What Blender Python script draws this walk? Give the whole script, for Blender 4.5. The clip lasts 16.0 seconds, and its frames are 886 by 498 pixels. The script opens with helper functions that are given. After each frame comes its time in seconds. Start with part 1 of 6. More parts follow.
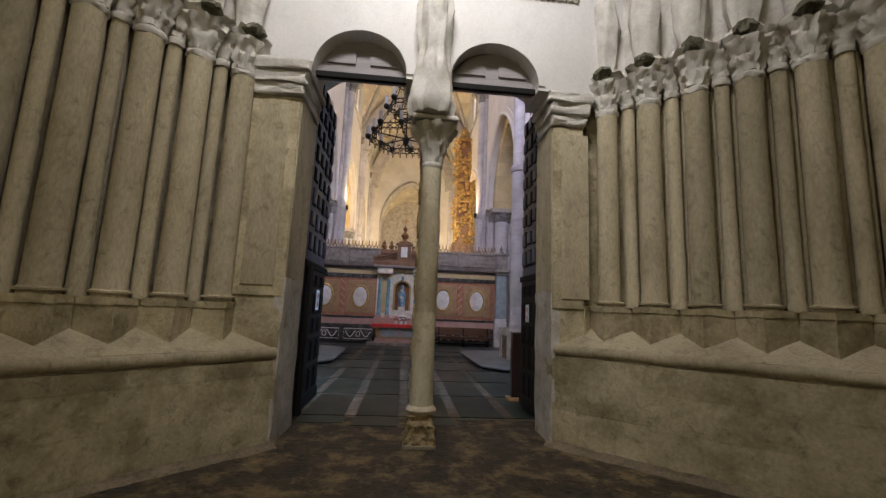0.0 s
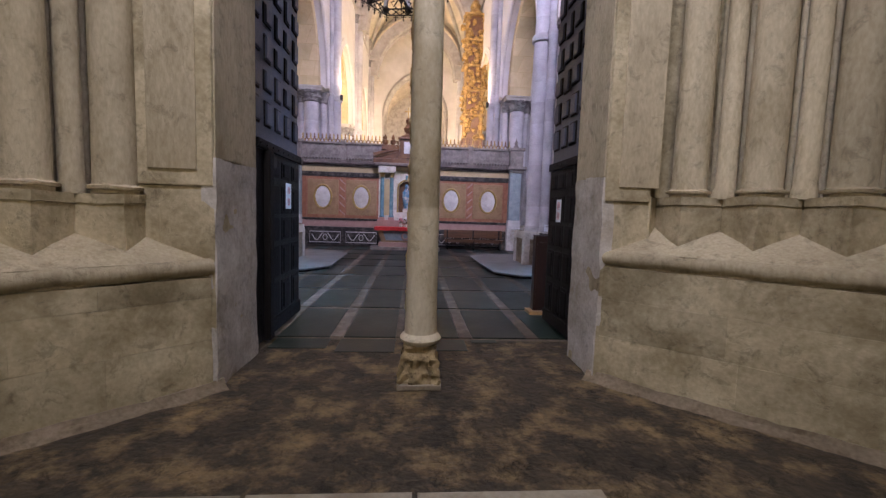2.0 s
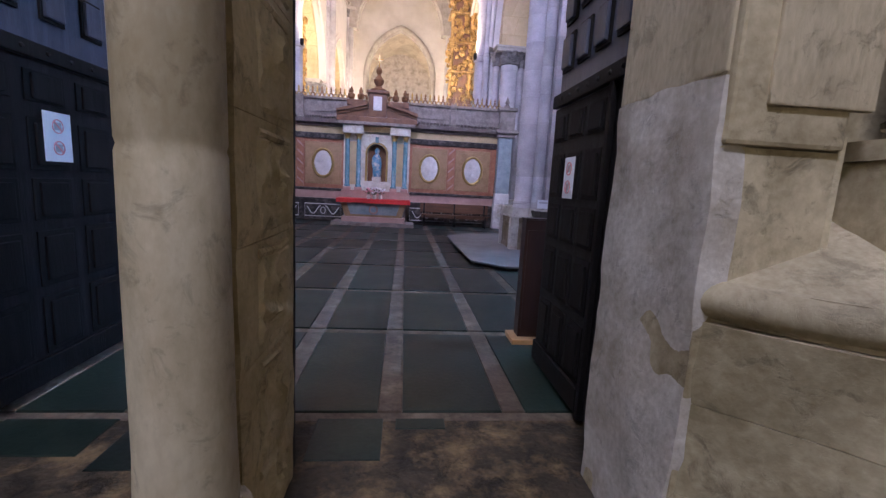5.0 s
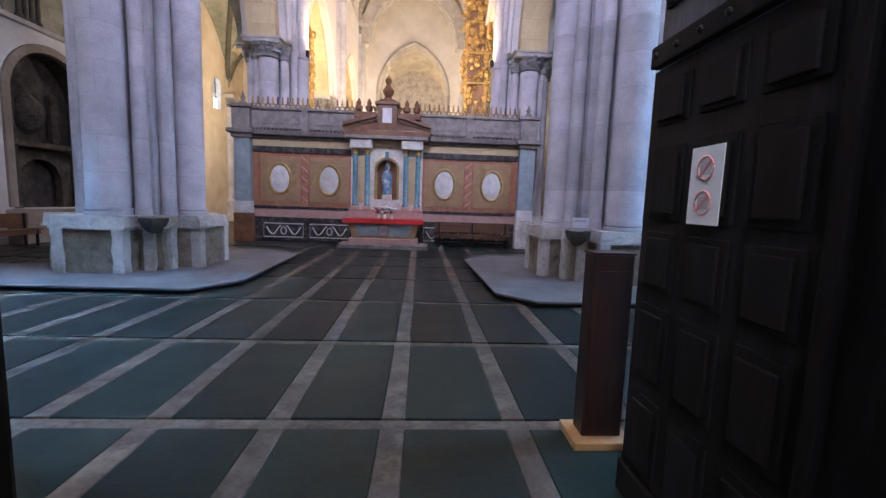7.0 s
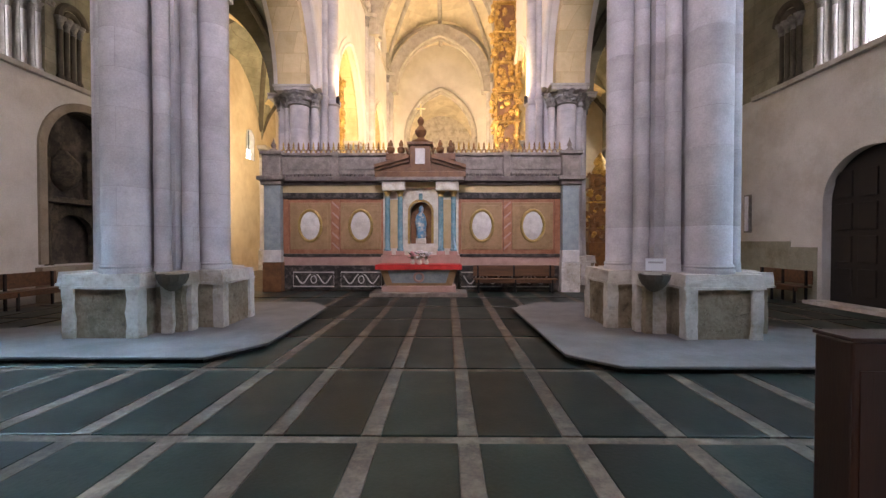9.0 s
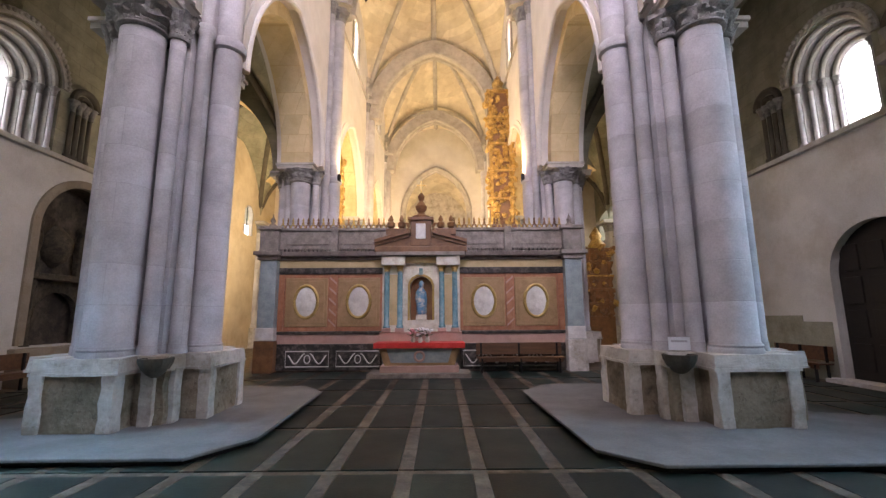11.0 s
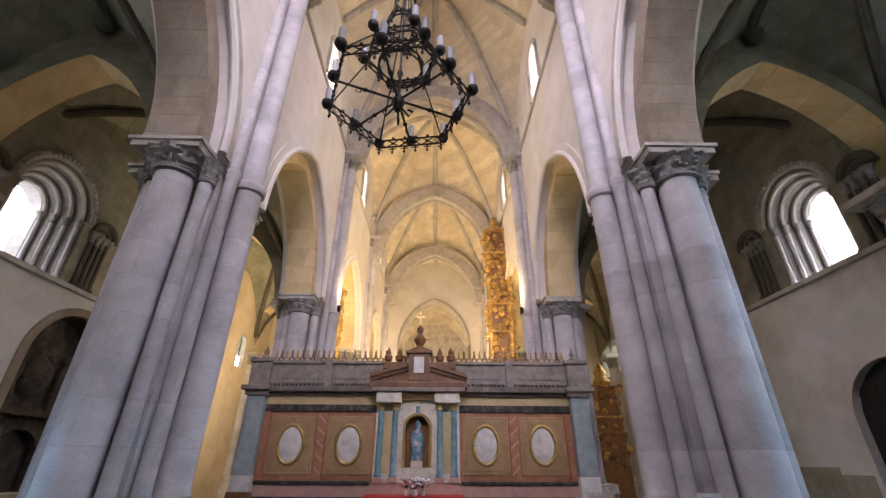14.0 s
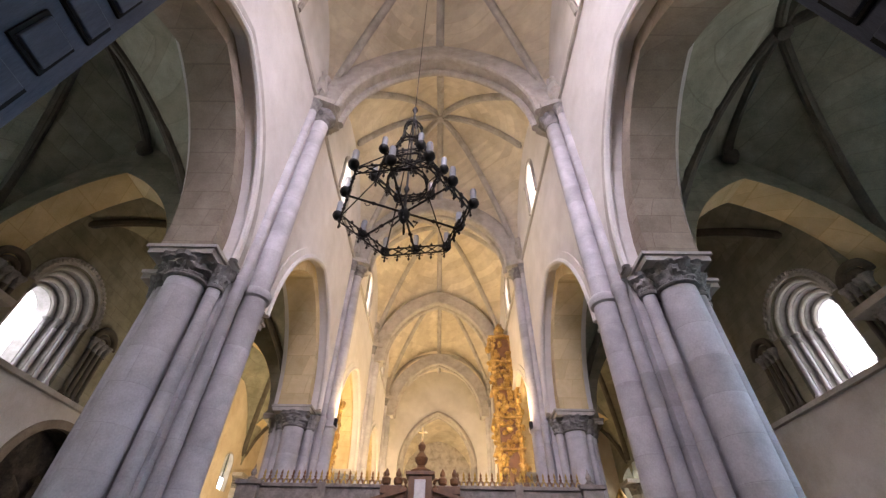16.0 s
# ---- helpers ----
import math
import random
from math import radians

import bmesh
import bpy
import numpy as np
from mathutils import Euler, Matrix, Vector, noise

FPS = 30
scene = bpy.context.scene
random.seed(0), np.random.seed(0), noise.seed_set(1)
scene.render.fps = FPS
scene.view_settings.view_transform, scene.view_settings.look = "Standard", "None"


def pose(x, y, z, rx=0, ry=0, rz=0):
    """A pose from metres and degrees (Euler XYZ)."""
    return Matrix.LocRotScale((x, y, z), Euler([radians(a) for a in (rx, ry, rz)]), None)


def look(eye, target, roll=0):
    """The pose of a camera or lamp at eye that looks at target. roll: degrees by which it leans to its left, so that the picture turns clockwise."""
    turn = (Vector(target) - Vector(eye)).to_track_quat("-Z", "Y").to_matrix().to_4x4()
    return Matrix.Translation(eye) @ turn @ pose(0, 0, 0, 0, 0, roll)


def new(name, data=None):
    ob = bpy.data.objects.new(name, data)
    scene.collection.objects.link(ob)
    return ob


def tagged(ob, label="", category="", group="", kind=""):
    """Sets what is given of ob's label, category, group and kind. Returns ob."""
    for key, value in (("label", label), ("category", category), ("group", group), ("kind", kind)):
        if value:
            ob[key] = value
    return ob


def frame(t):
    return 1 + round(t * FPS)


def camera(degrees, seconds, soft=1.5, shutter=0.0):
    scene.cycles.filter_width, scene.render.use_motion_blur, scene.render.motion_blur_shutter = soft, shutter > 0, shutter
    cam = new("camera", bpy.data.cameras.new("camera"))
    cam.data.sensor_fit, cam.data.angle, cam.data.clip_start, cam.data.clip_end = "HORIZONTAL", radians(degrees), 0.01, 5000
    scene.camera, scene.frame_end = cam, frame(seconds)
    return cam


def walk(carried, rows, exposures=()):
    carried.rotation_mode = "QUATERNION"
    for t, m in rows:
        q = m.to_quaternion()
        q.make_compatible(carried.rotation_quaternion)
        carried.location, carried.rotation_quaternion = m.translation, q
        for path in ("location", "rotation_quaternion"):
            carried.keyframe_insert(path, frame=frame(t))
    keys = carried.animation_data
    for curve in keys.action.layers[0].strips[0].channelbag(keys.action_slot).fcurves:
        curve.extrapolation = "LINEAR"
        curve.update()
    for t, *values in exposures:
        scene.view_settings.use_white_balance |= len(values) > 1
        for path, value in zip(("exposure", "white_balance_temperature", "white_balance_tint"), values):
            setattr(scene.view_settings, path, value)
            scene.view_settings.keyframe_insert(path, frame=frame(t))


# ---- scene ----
cam = camera(93.5, 16.0, soft=1.4)
PATH = [
    (0, (0.058, 0.327, 1.635), (0.229, 2.299, 1.926), 2.4),
    (0.5, (0.089, 0.73, 1.608), (0.257, 2.72, 1.709), 2.7),
    (1, (0.083, 1.14, 1.593), (0.238, 3.133, 1.616), 2.5),
    (1.5, (0.125, 1.516, 1.567), (0.275, 3.507, 1.456), 1.9),
    (2, (0.235, 1.946, 1.558), (0.382, 3.934, 1.388), 1.8),
    (2.5, (0.363, 2.368, 1.542), (0.528, 4.345, 1.287), 1.8),
    (3, (0.525, 2.755, 1.541), (0.728, 4.724, 1.252), 2.2),
    (3.5, (0.705, 3.176, 1.546), (0.901, 5.144, 1.246), 3.7),
    (4, (0.822, 3.61, 1.53), (1.013, 5.577, 1.222), 3.5),
    (4.2, (0.846, 3.765, 1.532), (1.049, 5.731, 1.226), 3.3),
    (6.3, (1.138, 5.416, 1.54), (1.298, 7.389, 1.256), 2.3),
    (6.5, (1.136, 5.541, 1.548), (1.285, 7.518, 1.281), 2.2),
    (7, (1.089, 5.87, 1.544), (1.203, 7.854, 1.319), 2.0),
    (7.5, (1.021, 6.188, 1.568), (1.113, 8.178, 1.393), 1.5),
    (8, (0.994, 6.476, 1.572), (1.016, 8.472, 1.45), 1.3),
    (8.5, (0.91, 6.732, 1.576), (0.897, 8.73, 1.494), 1.4),
    (9, (0.77, 6.924, 1.597), (0.75, 8.924, 1.564), 0.0),
    (9.2, (0.713, 6.988, 1.608), (0.701, 8.988, 1.595), -0.4),
    (11.3, (0.525, 7.263, 1.671), (0.547, 9.226, 2.054), -0.2),
    (11.5, (0.523, 7.259, 1.669), (0.55, 9.213, 2.094), -0.1),
    (12, (0.504, 7.256, 1.663), (0.531, 9.188, 2.179), -0.1),
    (12.5, (0.487, 7.248, 1.674), (0.516, 9.148, 2.296), 0.0),
    (13, (0.459, 7.26, 1.668), (0.49, 9.114, 2.417), 0.1),
    (13.5, (0.463, 7.251, 1.669), (0.491, 9.073, 2.492), 0.2),
    (14, (0.464, 7.264, 1.688), (0.487, 9.044, 2.599), 0.3),
    (14.5, (0.461, 7.25, 1.682), (0.478, 8.976, 2.692), 0.4),
    (15, (0.464, 7.246, 1.666), (0.473, 8.9, 2.79), 0.5),
    (15.5, (0.471, 7.234, 1.662), (0.472, 8.817, 2.885), 0.7),
    (16, (0.487, 7.214, 1.65), (0.482, 8.708, 2.979), 1.0),
]
EXPOSURES = [(0, -0.42, 6200, 10), (1.0, -0.06, 6250, 18), (2.5, 0.2, 5450, 23), (4.0, 0.2, 5250, 26), (6.5, 0.2, 5250, 20), (7.5, 0.22, 5950, 17), (9.0, 0.34, 6950, 15), (11.5, 0.1, 6750, 14), (16.0, -0.14, 6750, 14)]
walk(cam, [(t, look(eye, target, roll)) for t, eye, target, roll in PATH], EXPOSURES)
# ---------------------------------------------------------------- light
world = bpy.data.worlds.new("sky")
scene.world = world
world.use_nodes = True
_n = world.node_tree.nodes
_sky = _n.new("ShaderNodeTexSky")
_sky.sky_type = 'NISHITA'
_sky.sun_disc = False
_sky.sun_elevation = radians(38)
_sky.sun_rotation = radians(150)
world.node_tree.links.new(_sky.outputs[0], _n["Background"].inputs[0])
_n["Background"].inputs[1].default_value = 0.12


def area(name, eye, target, sx, sy, power, color, shape="RECTANGLE", spread=180):
    d = bpy.data.lights.new(name, "AREA")
    d.shape, d.size, d.size_y, d.energy, d.color, d.spread = shape, sx, sy, power, color, radians(spread)
    ob = new(name, d)
    ob.matrix_world = look(eye, target)
    return ob


def spot(name, eye, target, power, color, angle, size=0.08, blend=0.6):
    d = bpy.data.lights.new(name, "SPOT")
    d.energy, d.color, d.spot_size, d.spot_blend, d.shadow_soft_size = power, color, radians(angle), blend, size
    ob = new(name, d)
    ob.matrix_world = look(eye, target)
    return ob


DAY = (0.80, 0.82, 1.0)
LILAC = (0.86, 0.8, 1.0)
WARM = (1.0, 0.72, 0.38)
# daylight outside the windows
area("day_aisle_north", (-12.6, 16.9, 8.6), (-5, 16.2, 3.0), 2.0, 2.6, 420, DAY)
area("day_aisle_south", (13.0, 16.9, 8.6), (5, 16.2, 3.0), 2.0, 2.6, 1700, DAY)
area("day_west_rose", (0.2, 4.6, 15.0), (0.2, 16, 7.0), 4.6, 4.6, 4600, LILAC)
# blue fill lamps added at unseen first-bay openings, aimed at the floor
SKY = (0.34, 0.66, 1.0)
area("fill_aisle_northwest", (-11.9, 10.6, 9.2), (-4.6, 10.6, 0.0), 1.8, 2.2, 330, SKY, spread=42)
area("fill_aisle_southwest", (12.3, 10.6, 9.2), (3.6, 10.0, 0.0), 2.0, 2.4, 520, SKY, spread=88)
for _k, _y in enumerate((10.9, 18.8, 26.9, 35.0)):
    area("day_clerestory_n", (-5.6, _y, 15.7), (2.0, _y + 1, 11.0), 1.0, 2.2, 430 if _k == 1 else 170, (1.0, 0.9, 0.82))
    area("day_clerestory_s", (6.0, _y, 15.7), (-2.0, _y + 1, 11.0), 1.0, 2.2, 430 if _k == 1 else 170, (1.0, 0.9, 0.82))
# warm floodlights on the choir piers and in the choir
spot("choir_flood_n", (-2.6, 22.0, 6.9), (0.5, 34, 13), 1000, WARM, 128)
spot("choir_flood_s", (3.0, 22.0, 6.9), (0.0, 34, 13), 1300, WARM, 128)
area("choir_lamp_near", (0.2, 27, 3.5), (0.2, 28, 12), 2.0, 2.0, 800, WARM)
area("choir_lamp_far", (0.2, 37, 3.0), (0.2, 39, 12), 2.0, 2.0, 1500, WARM)
area("choir_lamp_apse", (0.2, 44.5, 2.5), (0.2, 49, 9), 1.5, 1.5, 200, (1.0, 0.85, 0.66))
# porch: lamps up under the archivolts and a weak one behind the visitor
area("porch_flood", (-0.2, 1.9, 8.8), (0.5, 5.8, 5.4), 2.4, 0.5, 205, (1.0, 0.94, 0.9), spread=112)
area("porch_lamp", (-0.7, -1.4, 5.2), (0.5, 4.5, 1.4), 0.8, 0.8, 66, (1.0, 0.84, 0.48))
# lamps of the aisles
area("aisle_lamp_north", (-7.0, 23.6, 4.2), (-9.0, 25.5, 6.5), 0.5, 0.5, 560, (1.0, 0.8, 0.52))
area("aisle_lamp_south", (8.0, 23.5, 6.0), (8.6, 28, 3.0), 0.5, 0.5, 90, (1.0, 0.8, 0.52))


# ---------------------------------------------------------------- materials
def material(name, rough=0.8, metal=0.0):
    m = bpy.data.materials.new(name)
    m.use_nodes = True
    b = m.node_tree.nodes["Principled BSDF"]
    b.inputs["Roughness"].default_value = rough
    b.inputs["Metallic"].default_value = metal
    return m, m.node_tree, b


def noisy(name, dark, light, scale=3.0, grain=40.0, rough=0.85, bump=0.25, stain=None, stain_scale=0.7, stain_amount=0.5,
          metal=0.0, vary=0.0, stretch=(1, 1, 1), dist=0.01, rough_var=0.1, pits=0.0, spec=0.5):
    """A surface of two colours mixed by coarse noise and fine grain, with stains of a third, and relief."""
    m, nt, b = material(name, rough, metal)
    b.inputs["Specular IOR Level"].default_value = spec
    N, L = nt.nodes.new, nt.links.new
    geo = N("ShaderNodeNewGeometry")
    mp = N("ShaderNodeMapping")
    mp.inputs["Scale"].default_value = stretch
    L(geo.outputs["Position"], mp.inputs["Vector"])
    a = N("ShaderNodeTexNoise")
    a.inputs["Scale"].default_value, a.inputs["Detail"].default_value, a.inputs["Roughness"].default_value = scale, 6, 0.62
    g = N("ShaderNodeTexNoise")
    g.inputs["Scale"].default_value, g.inputs["Detail"].default_value = grain, 4
    for t in (a, g):
        L(mp.outputs[0], t.inputs["Vector"])
    ad = N("ShaderNodeMath")
    ad.operation = "MULTIPLY_ADD"
    L(g.outputs[0], ad.inputs[0])
    ad.inputs[1].default_value = 0.45
    L(a.outputs[0], ad.inputs[2])
    ra = N("ShaderNodeValToRGB")
    ra.color_ramp.elements[0].position, ra.color_ramp.elements[1].position = 0.5, 0.95
    ra.color_ramp.elements[0].color, ra.color_ramp.elements[1].color = (*dark, 1), (*light, 1)
    L(ad.outputs[0], ra.inputs[0])
    col = ra.outputs[0]
    if stain:
        s = N("ShaderNodeTexNoise")
        s.inputs["Scale"].default_value, s.inputs["Detail"].default_value, s.inputs["Roughness"].default_value = stain_scale, 8, 0.7
        L(mp.outputs[0], s.inputs["Vector"])
        sr = N("ShaderNodeValToRGB")
        sr.color_ramp.elements[0].position, sr.color_ramp.elements[1].position = 0.48, 0.66
        sr.color_ramp.elements[0].color, sr.color_ramp.elements[1].color = (0, 0, 0, 1), (stain_amount,) * 3 + (1,)
        L(s.outputs[0], sr.inputs[0])
        mx = N("ShaderNodeMix")
        mx.data_type = "RGBA"
        L(sr.outputs[0], mx.inputs[0])
        L(col, mx.inputs[6])
        mx.inputs[7].default_value = (*stain, 1)
        col = mx.outputs[2]
    hgt = ad.outputs[0]
    if pits:
        # chips, cracks and soot spots of their own shape, sunk a little into the face
        wv = N("ShaderNodeTexNoise")
        wv.inputs["Scale"].default_value, wv.inputs["Detail"].default_value, wv.inputs["Roughness"].default_value = 7.0, 10, 0.75
        wv.inputs["Distortion"].default_value = 0.6
        L(geo.outputs["Position"], wv.inputs["Vector"])
        wr = N("ShaderNodeValToRGB")
        wr.color_ramp.elements[0].position, wr.color_ramp.elements[1].position = 0.36, 0.46
        wr.color_ramp.elements[0].color, wr.color_ramp.elements[1].color = (1 - pits,) * 3 + (1,), (1, 1, 1, 1)
        L(wv.outputs[0], wr.inputs[0])
        pm = N("ShaderNodeMix")
        pm.data_type, pm.blend_type = "RGBA", "MULTIPLY"
        pm.inputs[0].default_value = 1
        L(col, pm.inputs[6])
        L(wr.outputs[0], pm.inputs[7])
        col = pm.outputs[2]
        hm = N("ShaderNodeMath")
        hm.operation = "MULTIPLY_ADD"
        L(wr.outputs[0], hm.inputs[0])
        hm.inputs[1].default_value = 0.5
        L(ad.outputs[0], hm.inputs[2])
        hgt = hm.outputs[0]
    if vary:
        oi = N("ShaderNodeObjectInfo")
        mr = N("ShaderNodeMapRange")
        mr.inputs["To Min"].default_value, mr.inputs["To Max"].default_value = 1 - vary, 1 + vary
        L(oi.outputs["Random"], mr.inputs["Value"])
        hs = N("ShaderNodeHueSaturation")
        L(mr.outputs[0], hs.inputs["Value"])
        L(col, hs.inputs["Color"])
        col = hs.outputs[0]
    L(col, b.inputs["Base Color"])
    rr = N("ShaderNodeMapRange")
    rr.inputs["To Min"].default_value, rr.inputs["To Max"].default_value = max(0.02, rough - rough_var), min(1, rough + rough_var)
    L(a.outputs[0], rr.inputs["Value"])
    L(rr.outputs[0], b.inputs["Roughness"])
    bp = N("ShaderNodeBump")
    bp.inputs["Strength"].default_value, bp.inputs["Distance"].default_value = bump, dist
    L(hgt, bp.inputs["Height"])
    L(bp.outputs[0], b.inputs["Normal"])
    return m


def ashlar(name, dark, light, joint, w=0.9, h=0.42, axis="x", rough=0.88, stain=None, bump=0.5, jw=0.012):
    """Dressed stone with thin joints, its courses along x or y (or both, for vaults)."""
    m = noisy(name, dark, light, 1.6, 35, rough, 0.2, stain, 0.5, 0.45)
    nt = m.node_tree
    N, L = nt.nodes.new, nt.links.new
    b = nt.nodes["Principled BSDF"]
    geo = N("ShaderNodeNewGeometry")
    sp, cb = N("ShaderNodeSeparateXYZ"), N("ShaderNodeCombineXYZ")
    L(geo.outputs["Position"], sp.inputs[0])
    if axis == "both":
        su = N("ShaderNodeMath")
        L(sp.outputs[0], su.inputs[0])
        L(sp.outputs[1], su.inputs[1])
        L(su.outputs[0], cb.inputs[0])
    else:
        L(sp.outputs["xy".index(axis)], cb.inputs[0])
    L(sp.outputs[2], cb.inputs[1])
    br = N("ShaderNodeTexBrick")
    L(cb.outputs[0], br.inputs["Vector"])
    br.inputs["Scale"].default_value = 1.0
    br.inputs["Brick Width"].default_value, br.inputs["Row Height"].default_value = w, h
    br.inputs["Mortar Size"].default_value, br.inputs["Mortar Smooth"].default_value = jw, 0.4
    br.inputs["Color1"].default_value, br.inputs["Color2"].default_value = (1, 1, 1, 1), (0.8, 0.79, 0.77, 1)
    br.inputs["Mortar"].default_value = (*joint, 1)
    old = b.inputs["Base Color"].links[0].from_socket
    mx = N("ShaderNodeMix")
    mx.data_type, mx.blend_type = "RGBA", "MULTIPLY"
    mx.inputs[0].default_value = 1
    L(old, mx.inputs[6])
    L(br.outputs[0], mx.inputs[7])
    L(mx.outputs[2], b.inputs["Base Color"])
    bp = N("ShaderNodeBump")
    bp.inputs["Strength"].default_value, bp.inputs["Distance"].default_value, bp.invert = bump, 0.006, True
    L(br.outputs["Fac"], bp.inputs["Height"])
    L(b.inputs["Normal"].links[0].from_socket, bp.inputs["Normal"])
    L(bp.outputs[0], b.inputs["Normal"])
    return m


STONE = ashlar("pier_limestone", (0.42, 0.405, 0.425), (0.66, 0.64, 0.665), (0.8, 0.79, 0.78), 3.0, 0.62, "both", 0.85, (0.25, 0.24, 0.24), 0.35, 0.008)
BASE_STONE = noisy("pier_base_limestone", (0.46, 0.42, 0.37), (0.68, 0.65, 0.61), 1.8, 18, 0.92, 0.6, (0.24, 0.19, 0.12), 1.3, 0.7, dist=0.025, pits=0.2)
BASE_BROWN = noisy("crumbling_base_sandstone", (0.19, 0.15, 0.1), (0.36, 0.3, 0.22), 2.0, 18, 0.95, 0.8, (0.1, 0.075, 0.04), 1.8, 0.7, dist=0.03, pits=0.4)
PANEL_STONE = noisy("weathered_sandstone", (0.2, 0.16, 0.11), (0.36, 0.31, 0.24), 4.0, 40, 0.95, 0.6, (0.1, 0.08, 0.05), 2.0, 0.6)
CAPITAL = noisy("dark_carved_stone", (0.15, 0.145, 0.14), (0.36, 0.345, 0.33), 5, 40, 0.9, 0.5, (0.1, 0.095, 0.09), 3.0, 0.7)
PLASTER = noisy("white_plaster", (0.58, 0.55, 0.52), (0.74, 0.71, 0.68), 0.8, 25, 0.92, 0.12, (0.48, 0.44, 0.38), 0.45, 0.4)
AISLE_WALL = noisy("aisle_plaster", (0.5, 0.48, 0.44), (0.66, 0.64, 0.6), 0.9, 25, 0.92, 0.15, (0.36, 0.32, 0.25), 0.5, 0.55)
YELLOW_WALL = noisy("ochre_plaster", (0.56, 0.46, 0.32), (0.7, 0.61, 0.46), 1.2, 30, 0.9, 0.15, (0.4, 0.3, 0.18), 0.8, 0.4)
VAULT = ashlar("vault_ashlar", (0.58, 0.51, 0.39), (0.76, 0.69, 0.55), (0.86, 0.83, 0.78), 0.85, 0.34, "both", 0.9, (0.42, 0.35, 0.24), 0.3, 0.01)
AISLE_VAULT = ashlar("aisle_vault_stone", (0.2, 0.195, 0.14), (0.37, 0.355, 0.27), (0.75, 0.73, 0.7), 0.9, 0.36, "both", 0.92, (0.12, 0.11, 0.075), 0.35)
RIB = noisy("rib_stone", (0.36, 0.33, 0.29), (0.52, 0.49, 0.45), 2.5, 30, 0.9, 0.3, (0.22, 0.2, 0.17), 1.4, 0.5)
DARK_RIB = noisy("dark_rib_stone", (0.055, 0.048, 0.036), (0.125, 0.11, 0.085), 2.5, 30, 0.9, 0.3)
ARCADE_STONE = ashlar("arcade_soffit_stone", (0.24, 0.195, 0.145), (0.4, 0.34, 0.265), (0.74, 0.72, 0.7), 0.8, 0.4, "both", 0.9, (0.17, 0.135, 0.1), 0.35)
# ochre stone, its colour raised to carry lamplight on the soffits
OCHRE_ARCH = ashlar("lamplit_ochre_arch_stone", (0.6, 0.46, 0.24), (0.76, 0.62, 0.37), (0.8, 0.76, 0.68), 0.62, 0.62, "both", 0.9, (0.4, 0.29, 0.15), 0.3)
PORTAL = noisy("portal_limestone", (0.32, 0.268, 0.16), (0.62, 0.545, 0.375), 2.4, 26, 0.93, 0.55, (0.16, 0.125, 0.062), 1.1, 0.75, vary=0.1, dist=0.02, pits=0.35)
PORTAL_SHAFT = noisy("portal_shaft_stone", (0.33, 0.278, 0.175), (0.62, 0.545, 0.39), 2.4, 40, 0.9, 0.6, (0.17, 0.135, 0.075), 1.2, 0.7, vary=0.12, stretch=(1, 1, 0.4), dist=0.02, pits=0.3)
PORTAL_PALE = noisy("pale_carved_stone", (0.5, 0.47, 0.42), (0.7, 0.67, 0.62), 4, 30, 0.9, 0.45, (0.26, 0.22, 0.16), 2.2, 0.5)
WHITE_STONE = noisy("pale_limestone_reveal", (0.4, 0.37, 0.32), (0.74, 0.71, 0.67), 2.4, 30, 0.92, 0.6, (0.3, 0.25, 0.17), 1.5, 0.8, dist=0.02, pits=0.25)
LIMEWASH = noisy("pale_limewashed_stone", (0.6, 0.58, 0.56), (0.76, 0.74, 0.72), 1.8, 30, 0.92, 0.25, (0.5, 0.46, 0.4), 0.9, 0.35, dist=0.01)
TRUMEAU = noisy("trumeau_marble", (0.42, 0.36, 0.24), (0.62, 0.56, 0.42), 3.0, 40, 0.7, 0.35, (0.26, 0.2, 0.1), 1.6, 0.55, stretch=(1, 1, 0.5), pits=0.3)
WORN_BASE = noisy("yellowed_worn_stone", (0.2, 0.145, 0.07), (0.46, 0.36, 0.2), 6.0, 40, 0.9, 0.7, (0.05, 0.038, 0.02), 5.0, 0.8, dist=0.02, pits=0.55)
PIER_RELIEF = noisy("carved_ochre_stone", (0.5, 0.4, 0.2), (0.72, 0.6, 0.34), 3.0, 40, 0.85, 0.5, (0.3, 0.22, 0.1), 2.6, 0.5, dist=0.02, pits=0.45)
DOOR_RAIL = noisy("door_rail_wood", (0.005, 0.0045, 0.0045), (0.013, 0.011, 0.011), 3.0, 40, 0.6, 0.35, (0.04, 0.038, 0.04), 2.0, 0.4, stretch=(6, 6, 0.6), spec=0.2)
EARTH = noisy("worn_paving", (0.014, 0.012, 0.009), (0.075, 0.057, 0.036), 3.0, 22, 0.75, 0.9, (0.3, 0.21, 0.1), 2.6, 0.75, dist=0.03, pits=0.55)
SLAB_OUT = noisy("porch_slab_stone", (0.2, 0.18, 0.14), (0.34, 0.31, 0.25), 2.2, 30, 0.85, 0.4, (0.13, 0.1, 0.06), 1.5, 0.5, vary=0.2)
SLATE = noisy("dark_slate", (0.0035, 0.0085, 0.007), (0.013, 0.026, 0.021), 1.3, 30, 0.46, 0.35, (0.036, 0.05, 0.038), 0.8, 0.5, vary=0.35, rough_var=0.14, spec=0.33)
STRIP = noisy("brown_strip_stone", (0.046, 0.034, 0.025), (0.14, 0.108, 0.082), 4.0, 30, 0.62, 0.45, (0.25, 0.21, 0.165), 3.0, 0.6, vary=0.22, spec=0.4)
PLATFORM = noisy("platform_stone", (0.13, 0.128, 0.128), (0.225, 0.22, 0.218), 1.5, 30, 0.65, 0.25, (0.1, 0.095, 0.085), 1.2, 0.5, spec=0.35)
